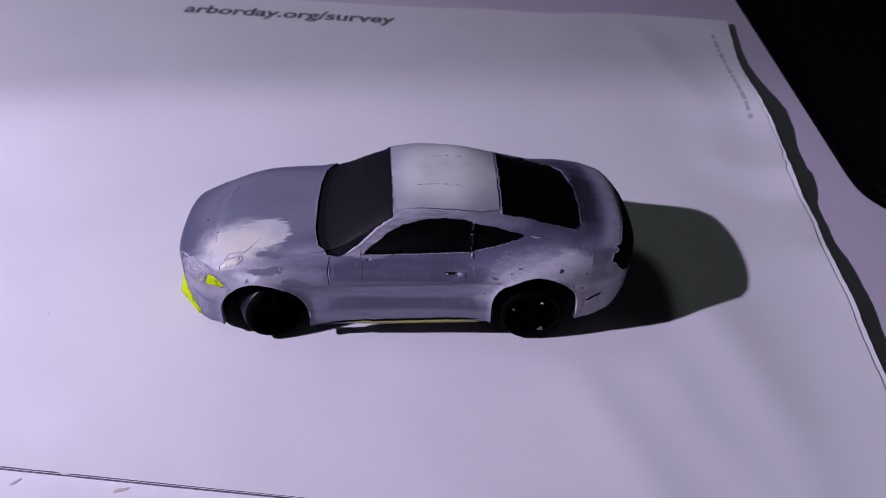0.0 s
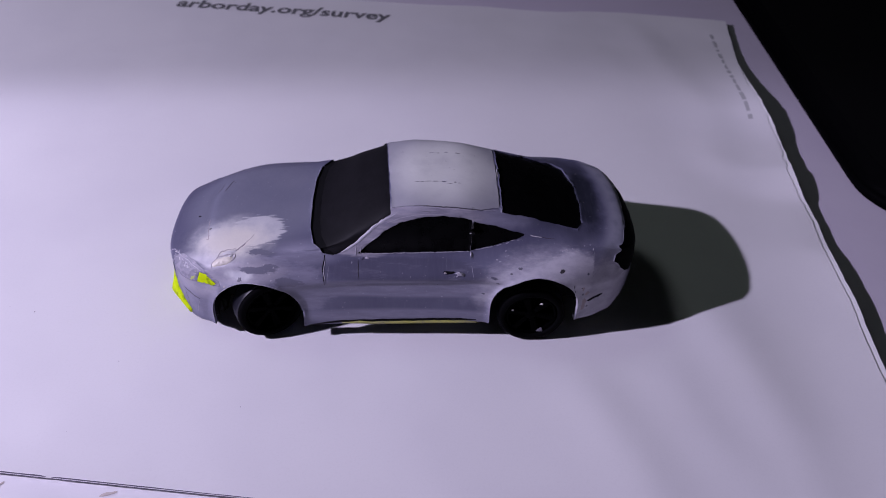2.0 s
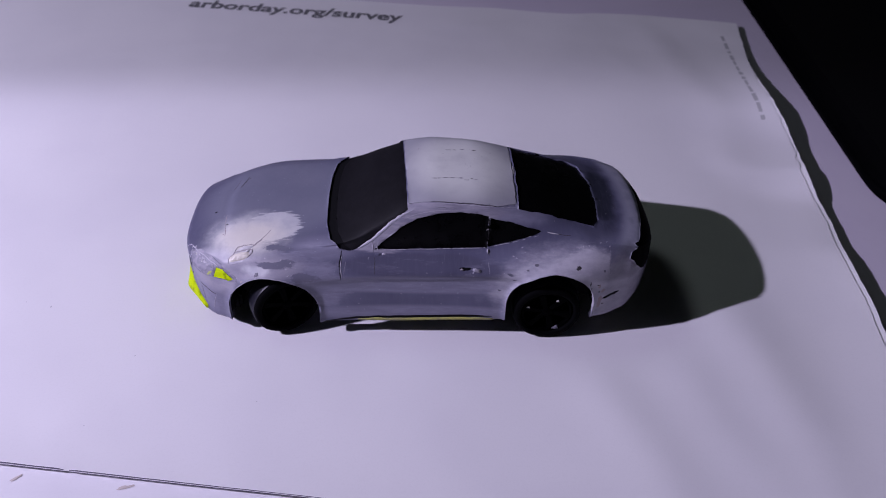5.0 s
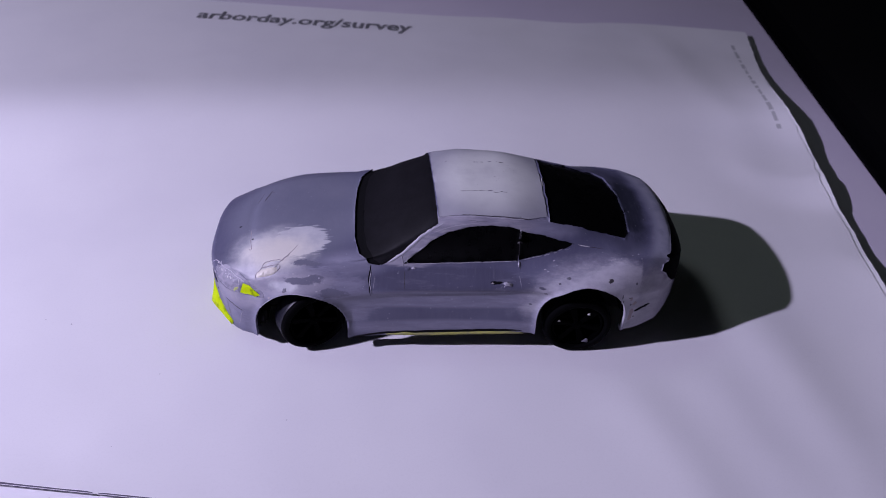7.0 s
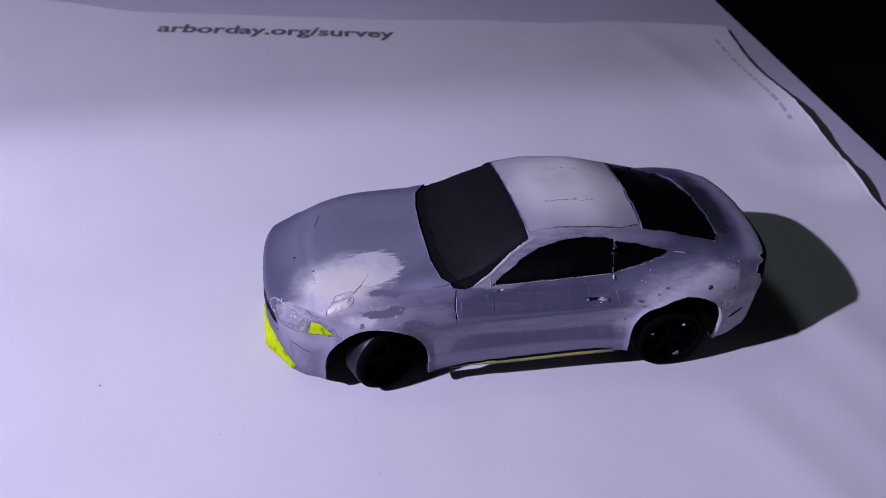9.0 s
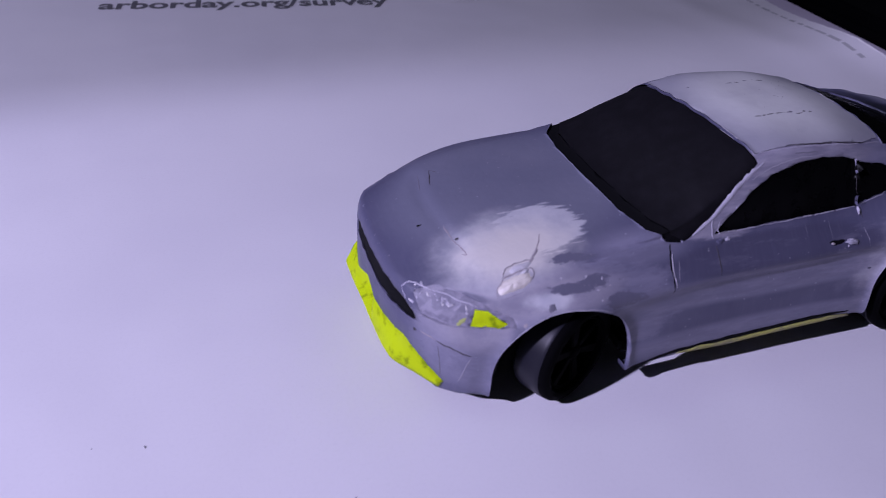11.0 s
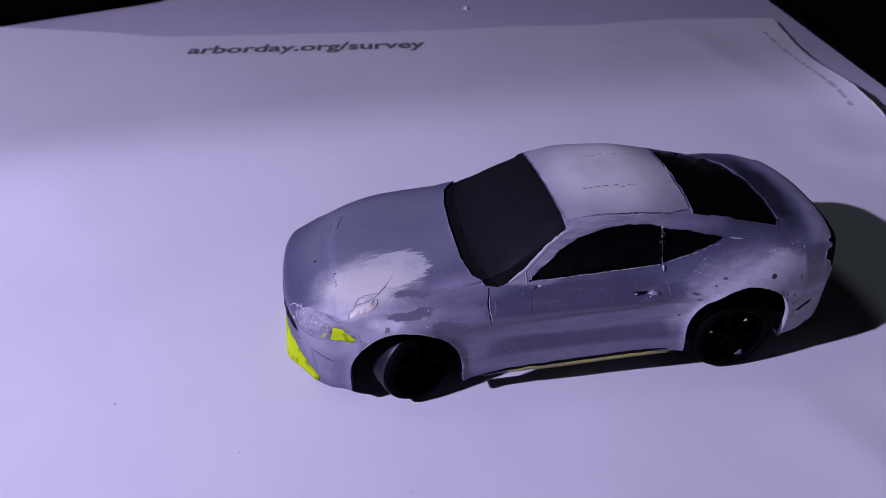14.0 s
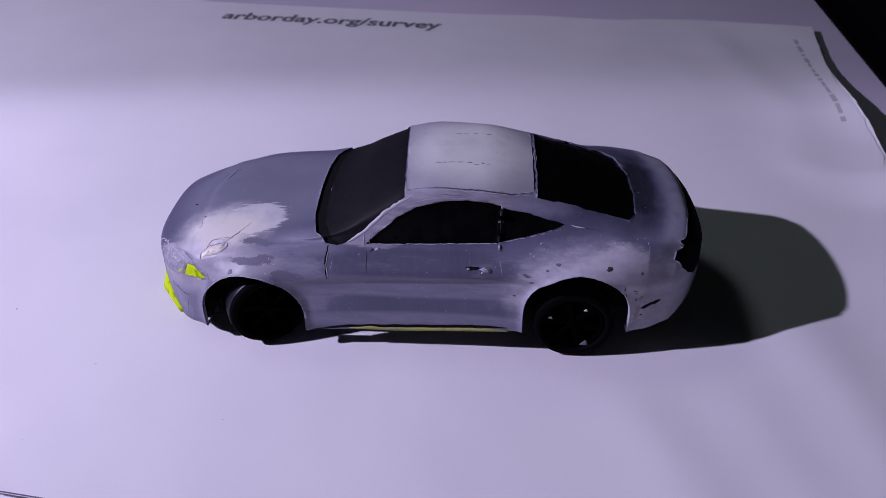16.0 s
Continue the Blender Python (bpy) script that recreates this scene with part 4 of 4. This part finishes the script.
for k in range(16):
    f = rnd.random()
    at = (-34.5 + 3.0 * f + rnd.uniform(-0.4, 0.4), -9.4 - 2.8 * f + rnd.uniform(-0.3, 0.3), 12.6 - 0.8 * f + rnd.uniform(-0.35, 0.25))
    dab("coat_glint", at, rnd.uniform(0.12, 0.36), rnd.uniform(0.07, 0.18), rnd.choice((CHIPWHITE, PALE, PALE)), seed=90 + k, height=0.06, rings=2, n=9, turn=rnd.uniform(0, 3))
for k in range(12):
    at = (-35.5 + rnd.uniform(-0.5, 0.9), -8.3 + rnd.uniform(-0.9, 0.5), 12.0 + rnd.uniform(-0.9, 0.7))
    dab("coat_glint", at, rnd.uniform(0.14, 0.4), rnd.uniform(0.06, 0.16), rnd.choice((PALE, PALE, CHIPWHITE)), seed=150 + k, height=0.05, rings=2, n=9, turn=rnd.uniform(0, 3))
dab("yellow_smear", (-32.2, -12.4, 11.1), 0.7, 0.3, THINYELLOW, "thin yellow smear beside the headlight", seed=81, height=0.02, turn=0.5)
dab("paint_chip_or_glint", (-24.4, -14.7, 12.8), 0.45, 0.5, CREASE, "grey chip above the front wheel", seed=11, height=0.03)
dab("paint_chip_or_glint", (-26.9, -14.7, 11.3), 0.25, 0.3, PUTTYLINE, seed=12, height=0.03)
dab("putty_smear", (-27.3, -12.15, 14.4), 1.9, 0.78, PUTTY, "ivory putty smear on the bonnet corner", seed=13, height=0.30, turn=0.2, rough=0.12, rings=5, n=24)
dab("putty_smear", (-26.2, -10.85, 15.0), 1.25, 0.36, PUTTYPALE, seed=33, height=0.16, turn=0.14, rough=0.2, rings=4, n=18)
dab("putty_smear", (-26.0, -11.45, 14.85), 0.6, 0.22, PUTTYPALE, seed=34, height=0.14, turn=0.5, rough=0.2, rings=3, n=12)
ribbon("putty_swirl", [(-29.0, -12.6, 13.3), (-28.8, -11.9, 13.8), (-28.0, -11.3, 14.4), (-27.0, -11.25, 14.7), (-26.0, -11.15, 14.9), (-25.2, -11.2, 15.0), (-25.2, -11.8, 14.8), (-25.9, -12.5, 14.4)], 0.15, PUTTYLINE, "grey scored swirl round the putty", seed=26, lift=0.07, wobble=0.07)
ribbon("putty_swirl", [(-28.0, -11.2, 14.5), (-27.6, -10.6, 14.9), (-26.6, -10.3, 15.1), (-25.5, -10.3, 15.25), (-24.9, -10.5, 15.3)], 0.14, PUTTYLINE, seed=35, lift=0.07, wobble=0.07)
ribbon("putty_swirl", [(-25.2, -10.7, 15.2), (-24.9, -10.4, 15.3), (-24.3, -9.8, 15.5), (-23.9, -9.2, 15.65)], 0.36, PUTTYLINE, seed=27, lift=0.04, wobble=0.04)
ribbon("putty_swirl", [(-24.0, -9.3, 15.6), (-23.5, -8.7, 15.75), (-22.8, -7.4, 15.95)], 0.13, STAIN, seed=29, lift=0.02, wobble=0.03)
ribbon("putty_swirl", [(-28.9, -12.9, 13.2), (-27.8, -13.1, 13.6), (-26.6, -12.95, 13.9)], 0.12, SCUFF, seed=30, lift=0.04, wobble=0.05)
for k, at in enumerate(((-19.65, -14.3, 13.65), (-19.4, -14.95, 12.9), (-20.6, -13.2, 14.6), (-19.1, -13.6, 14.4), (-23.0, -12.9, 14.6))):
    dab("paint_fleck", at, 0.24, 0.13, PALE, seed=40 + k, height=0.05, rings=2, n=8, turn=0.4 * k)
dab("paint_chip_or_glint", (25.6, -14.7, 15), 0.50, 0.36, CHIP, "dark round paint chip", seed=5, height=0.05)
dab("paint_chip_or_glint", (19.0, -14.5, 15.4), 0.42, 0.30, CREASE, seed=6, height=0.03)
dab("paint_chip_or_glint", (17.6, -15.1, 14.8), 0.32, 0.24, CREASE, seed=7, height=0.03)
dab("paint_chip_or_glint", (15.6, -15.6, 12.8), 0.40, 0.30, CREASE, seed=8, height=0.03)
dab("paint_chip_or_glint", (29.2, -14.8, 11.6), 0.26, 0.18, CHIP, seed=9, height=0.03)
dab("paint_chip_or_glint", (29.6, -14.8, 10.1), 0.22, 0.3, CREASE, seed=10, height=0.03)
ribbon("bumper_slot", [(30.4, -14.3, 8.4), (31.6, -13.9, 8.8), (33.2, -13.3, 9.1)], 0.75, DARK, "dark scored slot in the rear bumper", seed=25)
dab("rust_stain", (30.2, -14.4, 10.2), 0.7, 0.5, STAIN, "brownish smear on the rear bumper", seed=31, height=0.02, turn=0.5)
dab("rust_stain", (29.5, -14.7, 11.3), 0.35, 0.5, STAIN, seed=32, height=0.02)
dab("rust_stain", (29.9, -14.5, 7.6), 0.55, 1.5, STAIN, seed=36, height=0.02, rough=0.5)
dab("paint_chip_or_glint", (27.8, -15.3, 12.2), 0.2, 0.5, CREASE, seed=37, height=0.03)
dab("paint_chip_or_glint", (28.0, -15.2, 11.2), 0.16, 0.3, CREASE, seed=38, height=0.03)
dab("paint_chip_or_glint", (30.6, -14.2, 7.2), 0.3, 0.16, CHIP, seed=39, height=0.03)
dab("paint_chip_or_glint", (29.9, -14.1, 14.0), 0.25, 0.25, STANDING, seed=41, height=0.03)
dab("paint_chip_or_glint", (13.6, -14.7, 10.2), 0.4, 0.2, STANDING, seed=42, height=0.03)
dab("paint_chip_or_glint", (15.0, -15.1, 13.9), 0.8, 0.3, STANDING, seed=43, height=0.02, rough=0.6)
ribbon("bumper_joint", [(30.65, -11.8, 17.3), (30.75, -13.2, 15.6), (30.75, -14.0, 13.4)], 0.1, SCUFF, seed=44, lift=0.01, wobble=0.03)
for k, at in enumerate(((15.4, -13.2, 16.05), (15.9, -13.4, 15.8), (16.8, -12.3, 17.1), (30.2, -11.0, 17.4), (29.2, -11.3, 17.4), (30.5, -11.9, 17.2), (26.3, -12.3, 17.4), (25.6, -12.5, 17.3), (27.2, -12.1, 17.4))):
    dab("paint_fleck", at, 0.22, 0.11, PALE, seed=110 + k, height=0.05, rings=2, n=8, turn=0.3 * k)
for k, (a, b) in enumerate((((7.6, -12.4, 16.1), (7.6, -14.0, 14.4)), ((4.7, -12.3, 16.0), (4.7, -13.4, 14.8)), ((11.5, -13.7, 15.1), (11.85, -15.0, 13.6)), ((-10.6, -13.3, 14.6), (-10.9, -14.4, 13.0)))):
    ribbon("door_scratch", [a, b], 0.09, SCUFF if k > 1 else STANDING, seed=120 + k, lift=0.01, wobble=0.03)
for k, (x, z) in enumerate(((0.4, 11.6), (2.2, 11.5), (4.1, 11.8), (-1.3, 11.9), (6.3, 11.7))):
    dab("paint_chip_or_glint", (x, -14.1, z), 0.18, 0.2, STANDING, seed=130 + k, height=0.02, rings=1, n=8)
dab("mirror_stub", (-5.6, -12.7, 15.6), 0.5, 0.28, RESIN, "broken mirror stub", seed=14, height=0.10, rings=4)
dab("mirror_stub", (-4.7, -12.8, 15.8), 0.35, 0.22, PALE, "broken mirror stub", seed=15, height=0.08, rings=3)
# the handle's recess shade and glints are put on as dark and pale blots
dab("door_handle", (9.7, -14.6, 14.2), 0.85, 0.36, SCUFF, "worn door handle", seed=16, height=0.4, rings=4, turn=-0.1)
dab("handle_recess", (7.9, -14.4, 14.3), 1.15, 0.32, DARK, "dark blot for the shaded handle recess", seed=17, height=0.05)
dab("handle_chip_or_glint", (7.4, -14.3, 14.15), 0.3, 0.22, PUTTYLINE, seed=140, height=0.12, rings=2, n=9)
dab("handle_chip_or_glint", (9.5, -14.5, 14.45), 0.3, 0.14, PALE, seed=141, height=0.42, rings=2, n=9, turn=0.4)
dab("handle_chip_or_glint", (9.2, -14.7, 13.8), 0.16, 0.2, PALE, seed=142, height=0.06, rings=2, n=9)
ribbon("door_seam", [(-11.2, -12.8, 15.3), (-11.45, -13.9, 14.1), (-11.2, -14.5, 12.4)], 0.16, PALE, "pale chipped door seam edge", seed=143, lift=0.05)
dab("pillar_clip", (11.4, -12.4, 16.4), 0.16, 0.5, PALE, seed=18, height=0.2)

# pale lines along the windows; on the wheel openings the lit lip is painted
ribbon("window_edge", [(-5.8, -12.1, 16.2), (-2.0, -12.2, 16.3), (2.5, -12.2, 16.4), (7.0, -12.1, 16.6), (11.0, -12, 16.8)], 0.13, PALE, "pale line along the window edge", seed=60, lift=0.03)
ribbon("window_edge", [(11.8, -12, 16.9), (15.0, -11.7, 17.6), (19.2, -11, 18.4)], 0.12, PALE, seed=61, lift=0.03)
ribbon("window_edge", [(-2.0, -10.3, 20.6), (0.4, -10, 21.6), (3.4, -9.8, 22.1), (7.0, -9.7, 22.1)], 0.10, PALE, seed=62, lift=0.03)
ribbon("window_edge", [(20.6, -10.6, 18.9), (21.4, -10.75, 18.75), (22.4, -10.8, 18.6)], 0.2, CHIPWHITE, seed=63, lift=0.03)
ribbon("window_edge", [(22.3, -10.8, 18.6), (23.2, -10.8, 18.5), (24.4, -10.8, 18.35)], 0.12, CHIP, seed=66, lift=0.03)
for cx, cz, r, y, a0, a1 in ((-22.25, 5.3, 7.5, -15.7, 58, 150), (21.9, 7.4, 7.35, -16.1, 10, 170)):
    ring = [(cx + r * math.cos(radians(a)), y, cz + r * math.sin(radians(a))) for a in range(a0, a1, 9)]
    ribbon("arch_edge", ring, 0.13, PALE, "pale wheel arch edge, the lit lip put into its colour", seed=65, lift=0.03, wobble=0.02)
for k in range(12):
    dab("paint_fleck", (16.2 + rnd.uniform(-0.25, 0.25), -7.2 + 15.2 * k / 11, 21.9), rnd.uniform(0.12, 0.3), rnd.uniform(0.1, 0.2), rnd.choice((CHIPWHITE, PALE)), seed=70 + k, height=0.05, rings=1, n=7)
rnd = random.Random(21)
for x0, x1, z0, z1, n in ((9.0, 20.0, 12.5, 16.5, 16), (-20.0, -12.0, 12.0, 15.5, 12), (-8.0, 9.0, 9.5, 15.0, 12), (22.0, 33.0, 8.0, 16.0, 8), (-30.0, -24.0, 6.0, 12.0, 6)):
    for k in range(n):
        at = (rnd.uniform(x0, x1), -15.0, rnd.uniform(z0, z1))
        dab("paint_fleck", at, rnd.uniform(0.08, 0.22), rnd.uniform(0.06, 0.14), rnd.choice((CHIPWHITE, PALE, STANDING, STANDING)), seed=rnd.randint(0, 999), height=0.02, rings=1, n=7, turn=rnd.uniform(0, 3))
for k in range(14):
    dab("paint_fleck", (rnd.uniform(4.0, 13.0), rnd.uniform(-2.0, 6.0), 23.3), rnd.uniform(0.06, 0.16), rnd.uniform(0.05, 0.1), rnd.choice((CHIP, CREASE)), seed=rnd.randint(0, 999), height=0.02, rings=1, n=7)

# ---------------------------------------------------------------- print and marks on the envelope
def height(x, y):
    l = ENV_INV @ Vector((x, y, 0))
    return wave(x, y) + env_lift(l.x, l.y)


def printed(text, start, end, mat, name, squash=1.0):
    """Lettering from start to end on the envelope."""
    cu = bpy.data.curves.new(name, "FONT")
    cu.body, cu.size, cu.resolution_u = text, 1.0, 4
    cu.offset = 0.028
    tmp = new(name, cu)
    bpy.context.view_layer.update()
    me = bpy.data.meshes.new_from_object(tmp.evaluated_get(bpy.context.evaluated_depsgraph_get()))
    bpy.data.objects.remove(tmp)
    xs = [v.co.x for v in me.vertices]
    k = math.dist(start, end) / (max(xs) - min(xs))
    turn = math.atan2(end[1] - start[1], end[0] - start[0])
    c, s = math.cos(turn), math.sin(turn)
    for v in me.vertices:
        a, b = (v.co.x - min(xs)) * k, v.co.y * k * squash
        x, y = start[0] + a * c - b * s, start[1] + a * s + b * c
        v.co = (x, y, height(x, y) + 0.00006)
    me.materials.append(mat)
    ob = new(name, me)
    ob.parent = envelope
    return ob


tagged(printed("arborday.org/survey", (-0.0672, 0.1170), (-0.0042, 0.1098), INK, "printed_line", 1.0), "dark grey printed web address")


def bar(a, b, w, name, mat, parent):
    """A small flat printed bar."""
    bm = bmesh.new()
    a, b = Vector(a), Vector(b)
    d = (b - a).normalized()
    n = Vector((-d.y, d.x)) * w / 2
    bm.faces.new([bm.verts.new((p.x, p.y, height(p.x, p.y) + 0.00007)) for p in (a + n, a - n, b - n, b + n)])
    ob = part(name, bm, mat, parent, smooth=False)
    return ob


rnd = random.Random(5)
t = 0.0
while t < 0.0495:
    w = rnd.uniform(0.0012, 0.0042)
    p0 = (0.0890 - 0.0055 * t / 0.047, 0.1050 - t)
    p1 = (0.0890 - 0.0055 * (t + w) / 0.047, 0.1050 - t - w)
    bar(p0, p1, rnd.uniform(0.0006, 0.0010), "printed_bar", FAINT, envelope)
    t += w + rnd.uniform(0.0006, 0.0016)


SPECK = material("grey_speck", (0.25, 0.24, 0.27), 0.8)


GLINT = material("white_glint", (0.85, 0.85, 0.85), 0.5)


def crumb(x, y, r, name, label, mat, seed):
    """A tiny uneven crumb lying on the paper; also shapes the glint on the table."""
    bm = bmesh.new()
    bmesh.ops.create_icosphere(bm, subdivisions=1, radius=r)
    q = random.Random(seed)
    for v in bm.verts:
        v.co *= q.uniform(0.6, 1.2)
        v.co.z *= 0.6
    bmesh.ops.translate(bm, vec=(x, y, height(x, y) + r * 0.35), verts=bm.verts)
    return tagged(part(name, bm, mat), label, "speck", group="specks on the envelope")


for k, (x, y, r) in enumerate(((-61.0, -9.2, 0.22), (-44.0, -20.0, 0.16), (-23.4, -29.0, 0.12), (-65.5, -8.1, 0.12), (-47.5, -33.5, 0.13))):
    crumb(x * MM, y * MM, r * 0.6 * MM, "speck", "tiny grey speck on the white envelope", SPECK, k)


def smudge(x, y, ru, rv, turn, mat, label, seed):
    """A thin dried glue mark on paper."""
    q = random.Random(seed)
    bm = bmesh.new()
    n = 16
    z = -0.0004 if (ENV_INV @ Vector((x, y, 0))).y < -0.1722 else 0.0
    ring = []
    for k in range(n):
        a = 2 * math.pi * k / n
        r = q.uniform(0.65, 1.2)
        p = Matrix.Rotation(turn, 2) @ Vector((math.cos(a) * ru * r, math.sin(a) * rv * r))
        ring.append(bm.verts.new((x + p.x, y + p.y, wave(x + p.x, y + p.y) + z + 0.00006)))
    c = bm.verts.new((x, y, wave(x, y) + z + 0.00016))
    for k in range(n):
        bm.faces.new((ring[k], ring[(k + 1) % n], c))
    return tagged(part("glue_smudge", bm, mat), label, "smudge", group="glue smudges")


# a reflection in the table top, put in as a small white lump
crumb(0.0126, 0.1436, 0.0011, "table_glint", "small white lump standing for a glint on the lilac table", GLINT, 9).location.z = TABLE_Z

GLUE = material("dried_glue", (0.56, 0.50, 0.47), 0.5)
CLEARGLUE = material("clear_glue", (0.70, 0.69, 0.72), 0.2)
smudge(-0.0539, -0.0420, 0.0009, 0.00025, 0.7, GLUE, "yellowish dried glue smudge on the lower sheet", 1)
smudge(-0.0389, -0.0434, 0.0011, 0.0003, 0.3, GLUE, "yellowish dried glue smudge on the lower sheet", 2)
smudge(-0.0533, -0.0393, 0.0026, 0.0011, -0.1, CLEARGLUE, "clear dried glue mark at the envelope's edge", 3)


# the envelope's lower leaf shows as a pale strip beside the torn edge
bm = bmesh.new()
rows = []
for k in range(161):
    v = -0.030 - 0.142 * k / 160
    u0, u1 = ragged_side(v) - 0.0012, outer_side(v)
    a, b = ENV @ Vector((u0, v, 0)), ENV @ Vector((u1, v, 0))
    za, zb = (wave(p.x, p.y) + env_lift(u, v) - 0.00022 for p, u in ((a, u0), (b, u1)))
    rows.append([bm.verts.new((a.x, a.y, za - 0.0001)), bm.verts.new((b.x, b.y, zb)), bm.verts.new((b.x, b.y, zb - 0.00012)), bm.verts.new((a.x, a.y, za - 0.00025))])
for a, b in zip(rows, rows[1:]):
    for i in range(4):
        bm.faces.new((a[i], a[(i + 1) % 4], b[(i + 1) % 4], b[i]))
bm.faces.new(rows[0])
bm.faces.new(rows[-1])
bmesh.ops.recalc_face_normals(bm, faces=bm.faces[:])
part("torn_leaf", bm, TORN, envelope, "pale fibrous torn strip", smooth=False)


# the near fold's shade, drawn as a dark line thinning towards the torn side
bm = bmesh.new()
for v0, v1, w0, w1 in ((-0.160, -0.1240, 0.00034, 0.00016), (-0.1232, -0.085, 0.00018, 0.00004)):
    rows = []
    for k in range(41):
        u = v0 + (v1 - v0) * k / 40
        w = (w0 + (w1 - w0) * k / 40) * (1 + 0.5 * noise.noise(Vector((u * 260, 3, 1)))) * (0.3 if k in (0, 40) else 1)
        a, b = ENV @ Vector((u, -0.17215 + w, 0)), ENV @ Vector((u, -0.17215, 0))
        za, zb = (wave(p.x, p.y) + env_lift(u, vv) for p, vv in ((a, -0.1722 + w), (b, -0.1722)))
        rows.append([bm.verts.new((a.x, a.y, za + 0.00004)), bm.verts.new((b.x, b.y, zb + 0.00004)), bm.verts.new((b.x, b.y - 0.00008, zb - 0.00025))])
    for a, b in zip(rows, rows[1:]):
        bm.faces.new((a[0], a[1], b[1], b[0]))
        bm.faces.new((a[1], a[2], b[2], b[1]))
bmesh.ops.recalc_face_normals(bm, faces=bm.faces[:])
part("fold_shade", bm, FOLD_SHADE, envelope, "dark line for the shade under the folded edge", smooth=False)


# ---------------------------------------------------------------- black slab beside the envelope
def slab(w, d, h, r, at, label):
    """A flat black case with rounded corners."""
    bm = bmesh.new()
    pts = []
    for cx, cy, a0 in ((r, r, 180), (w - r, r, 270), (w - r, d - r, 0), (r, d - r, 90)):
        for k in range(13):
            a = radians(a0 + 90 * k / 12)
            pts.append((cx + r * math.cos(a), cy + r * math.sin(a)))
    base = bm.faces.new([bm.verts.new((x, y, 0)) for x, y in pts])
    up = bmesh.ops.extrude_face_region(bm, geom=[base])
    bmesh.ops.translate(bm, vec=(0, 0, h), verts=[v for v in up["geom"] if isinstance(v, bmesh.types.BMVert)])
    bmesh.ops.recalc_face_normals(bm, faces=bm.faces[:])
    rims = [e for e in bm.edges if abs(e.verts[0].co.z - e.verts[1].co.z) < 1e-6]
    bmesh.ops.bevel(bm, geom=rims, offset=0.0014, segments=3, affect="EDGES")
    case = empty("black_case", label, "case", at)
    part("shell", bm, BLACK, case)
    bm = bmesh.new()
    bm.faces.new([bm.verts.new((0.006 + x * (w - 0.012) / w, 0.006 + y * (d - 0.012) / d, h + 0.0001)) for x, y in pts])
    part("cover", bm, BLACKTOP, case)
    return case


BLACKTOP = material("black_cover", (0.003, 0.003, 0.0035), 0.8, spec=0.06)
slab(0.30, 0.42, 0.0042, 0.017, pose(0.0975, 0.0170, TABLE_Z, 0, 0, -3.5), "flat matte black case with rounded corners on the table")
slab(0.17, 0.12, 0.006, 0.012, pose(-0.235, 0.114, TABLE_Z, 0, 0, 19), "dark flat case at the far edge of the table")
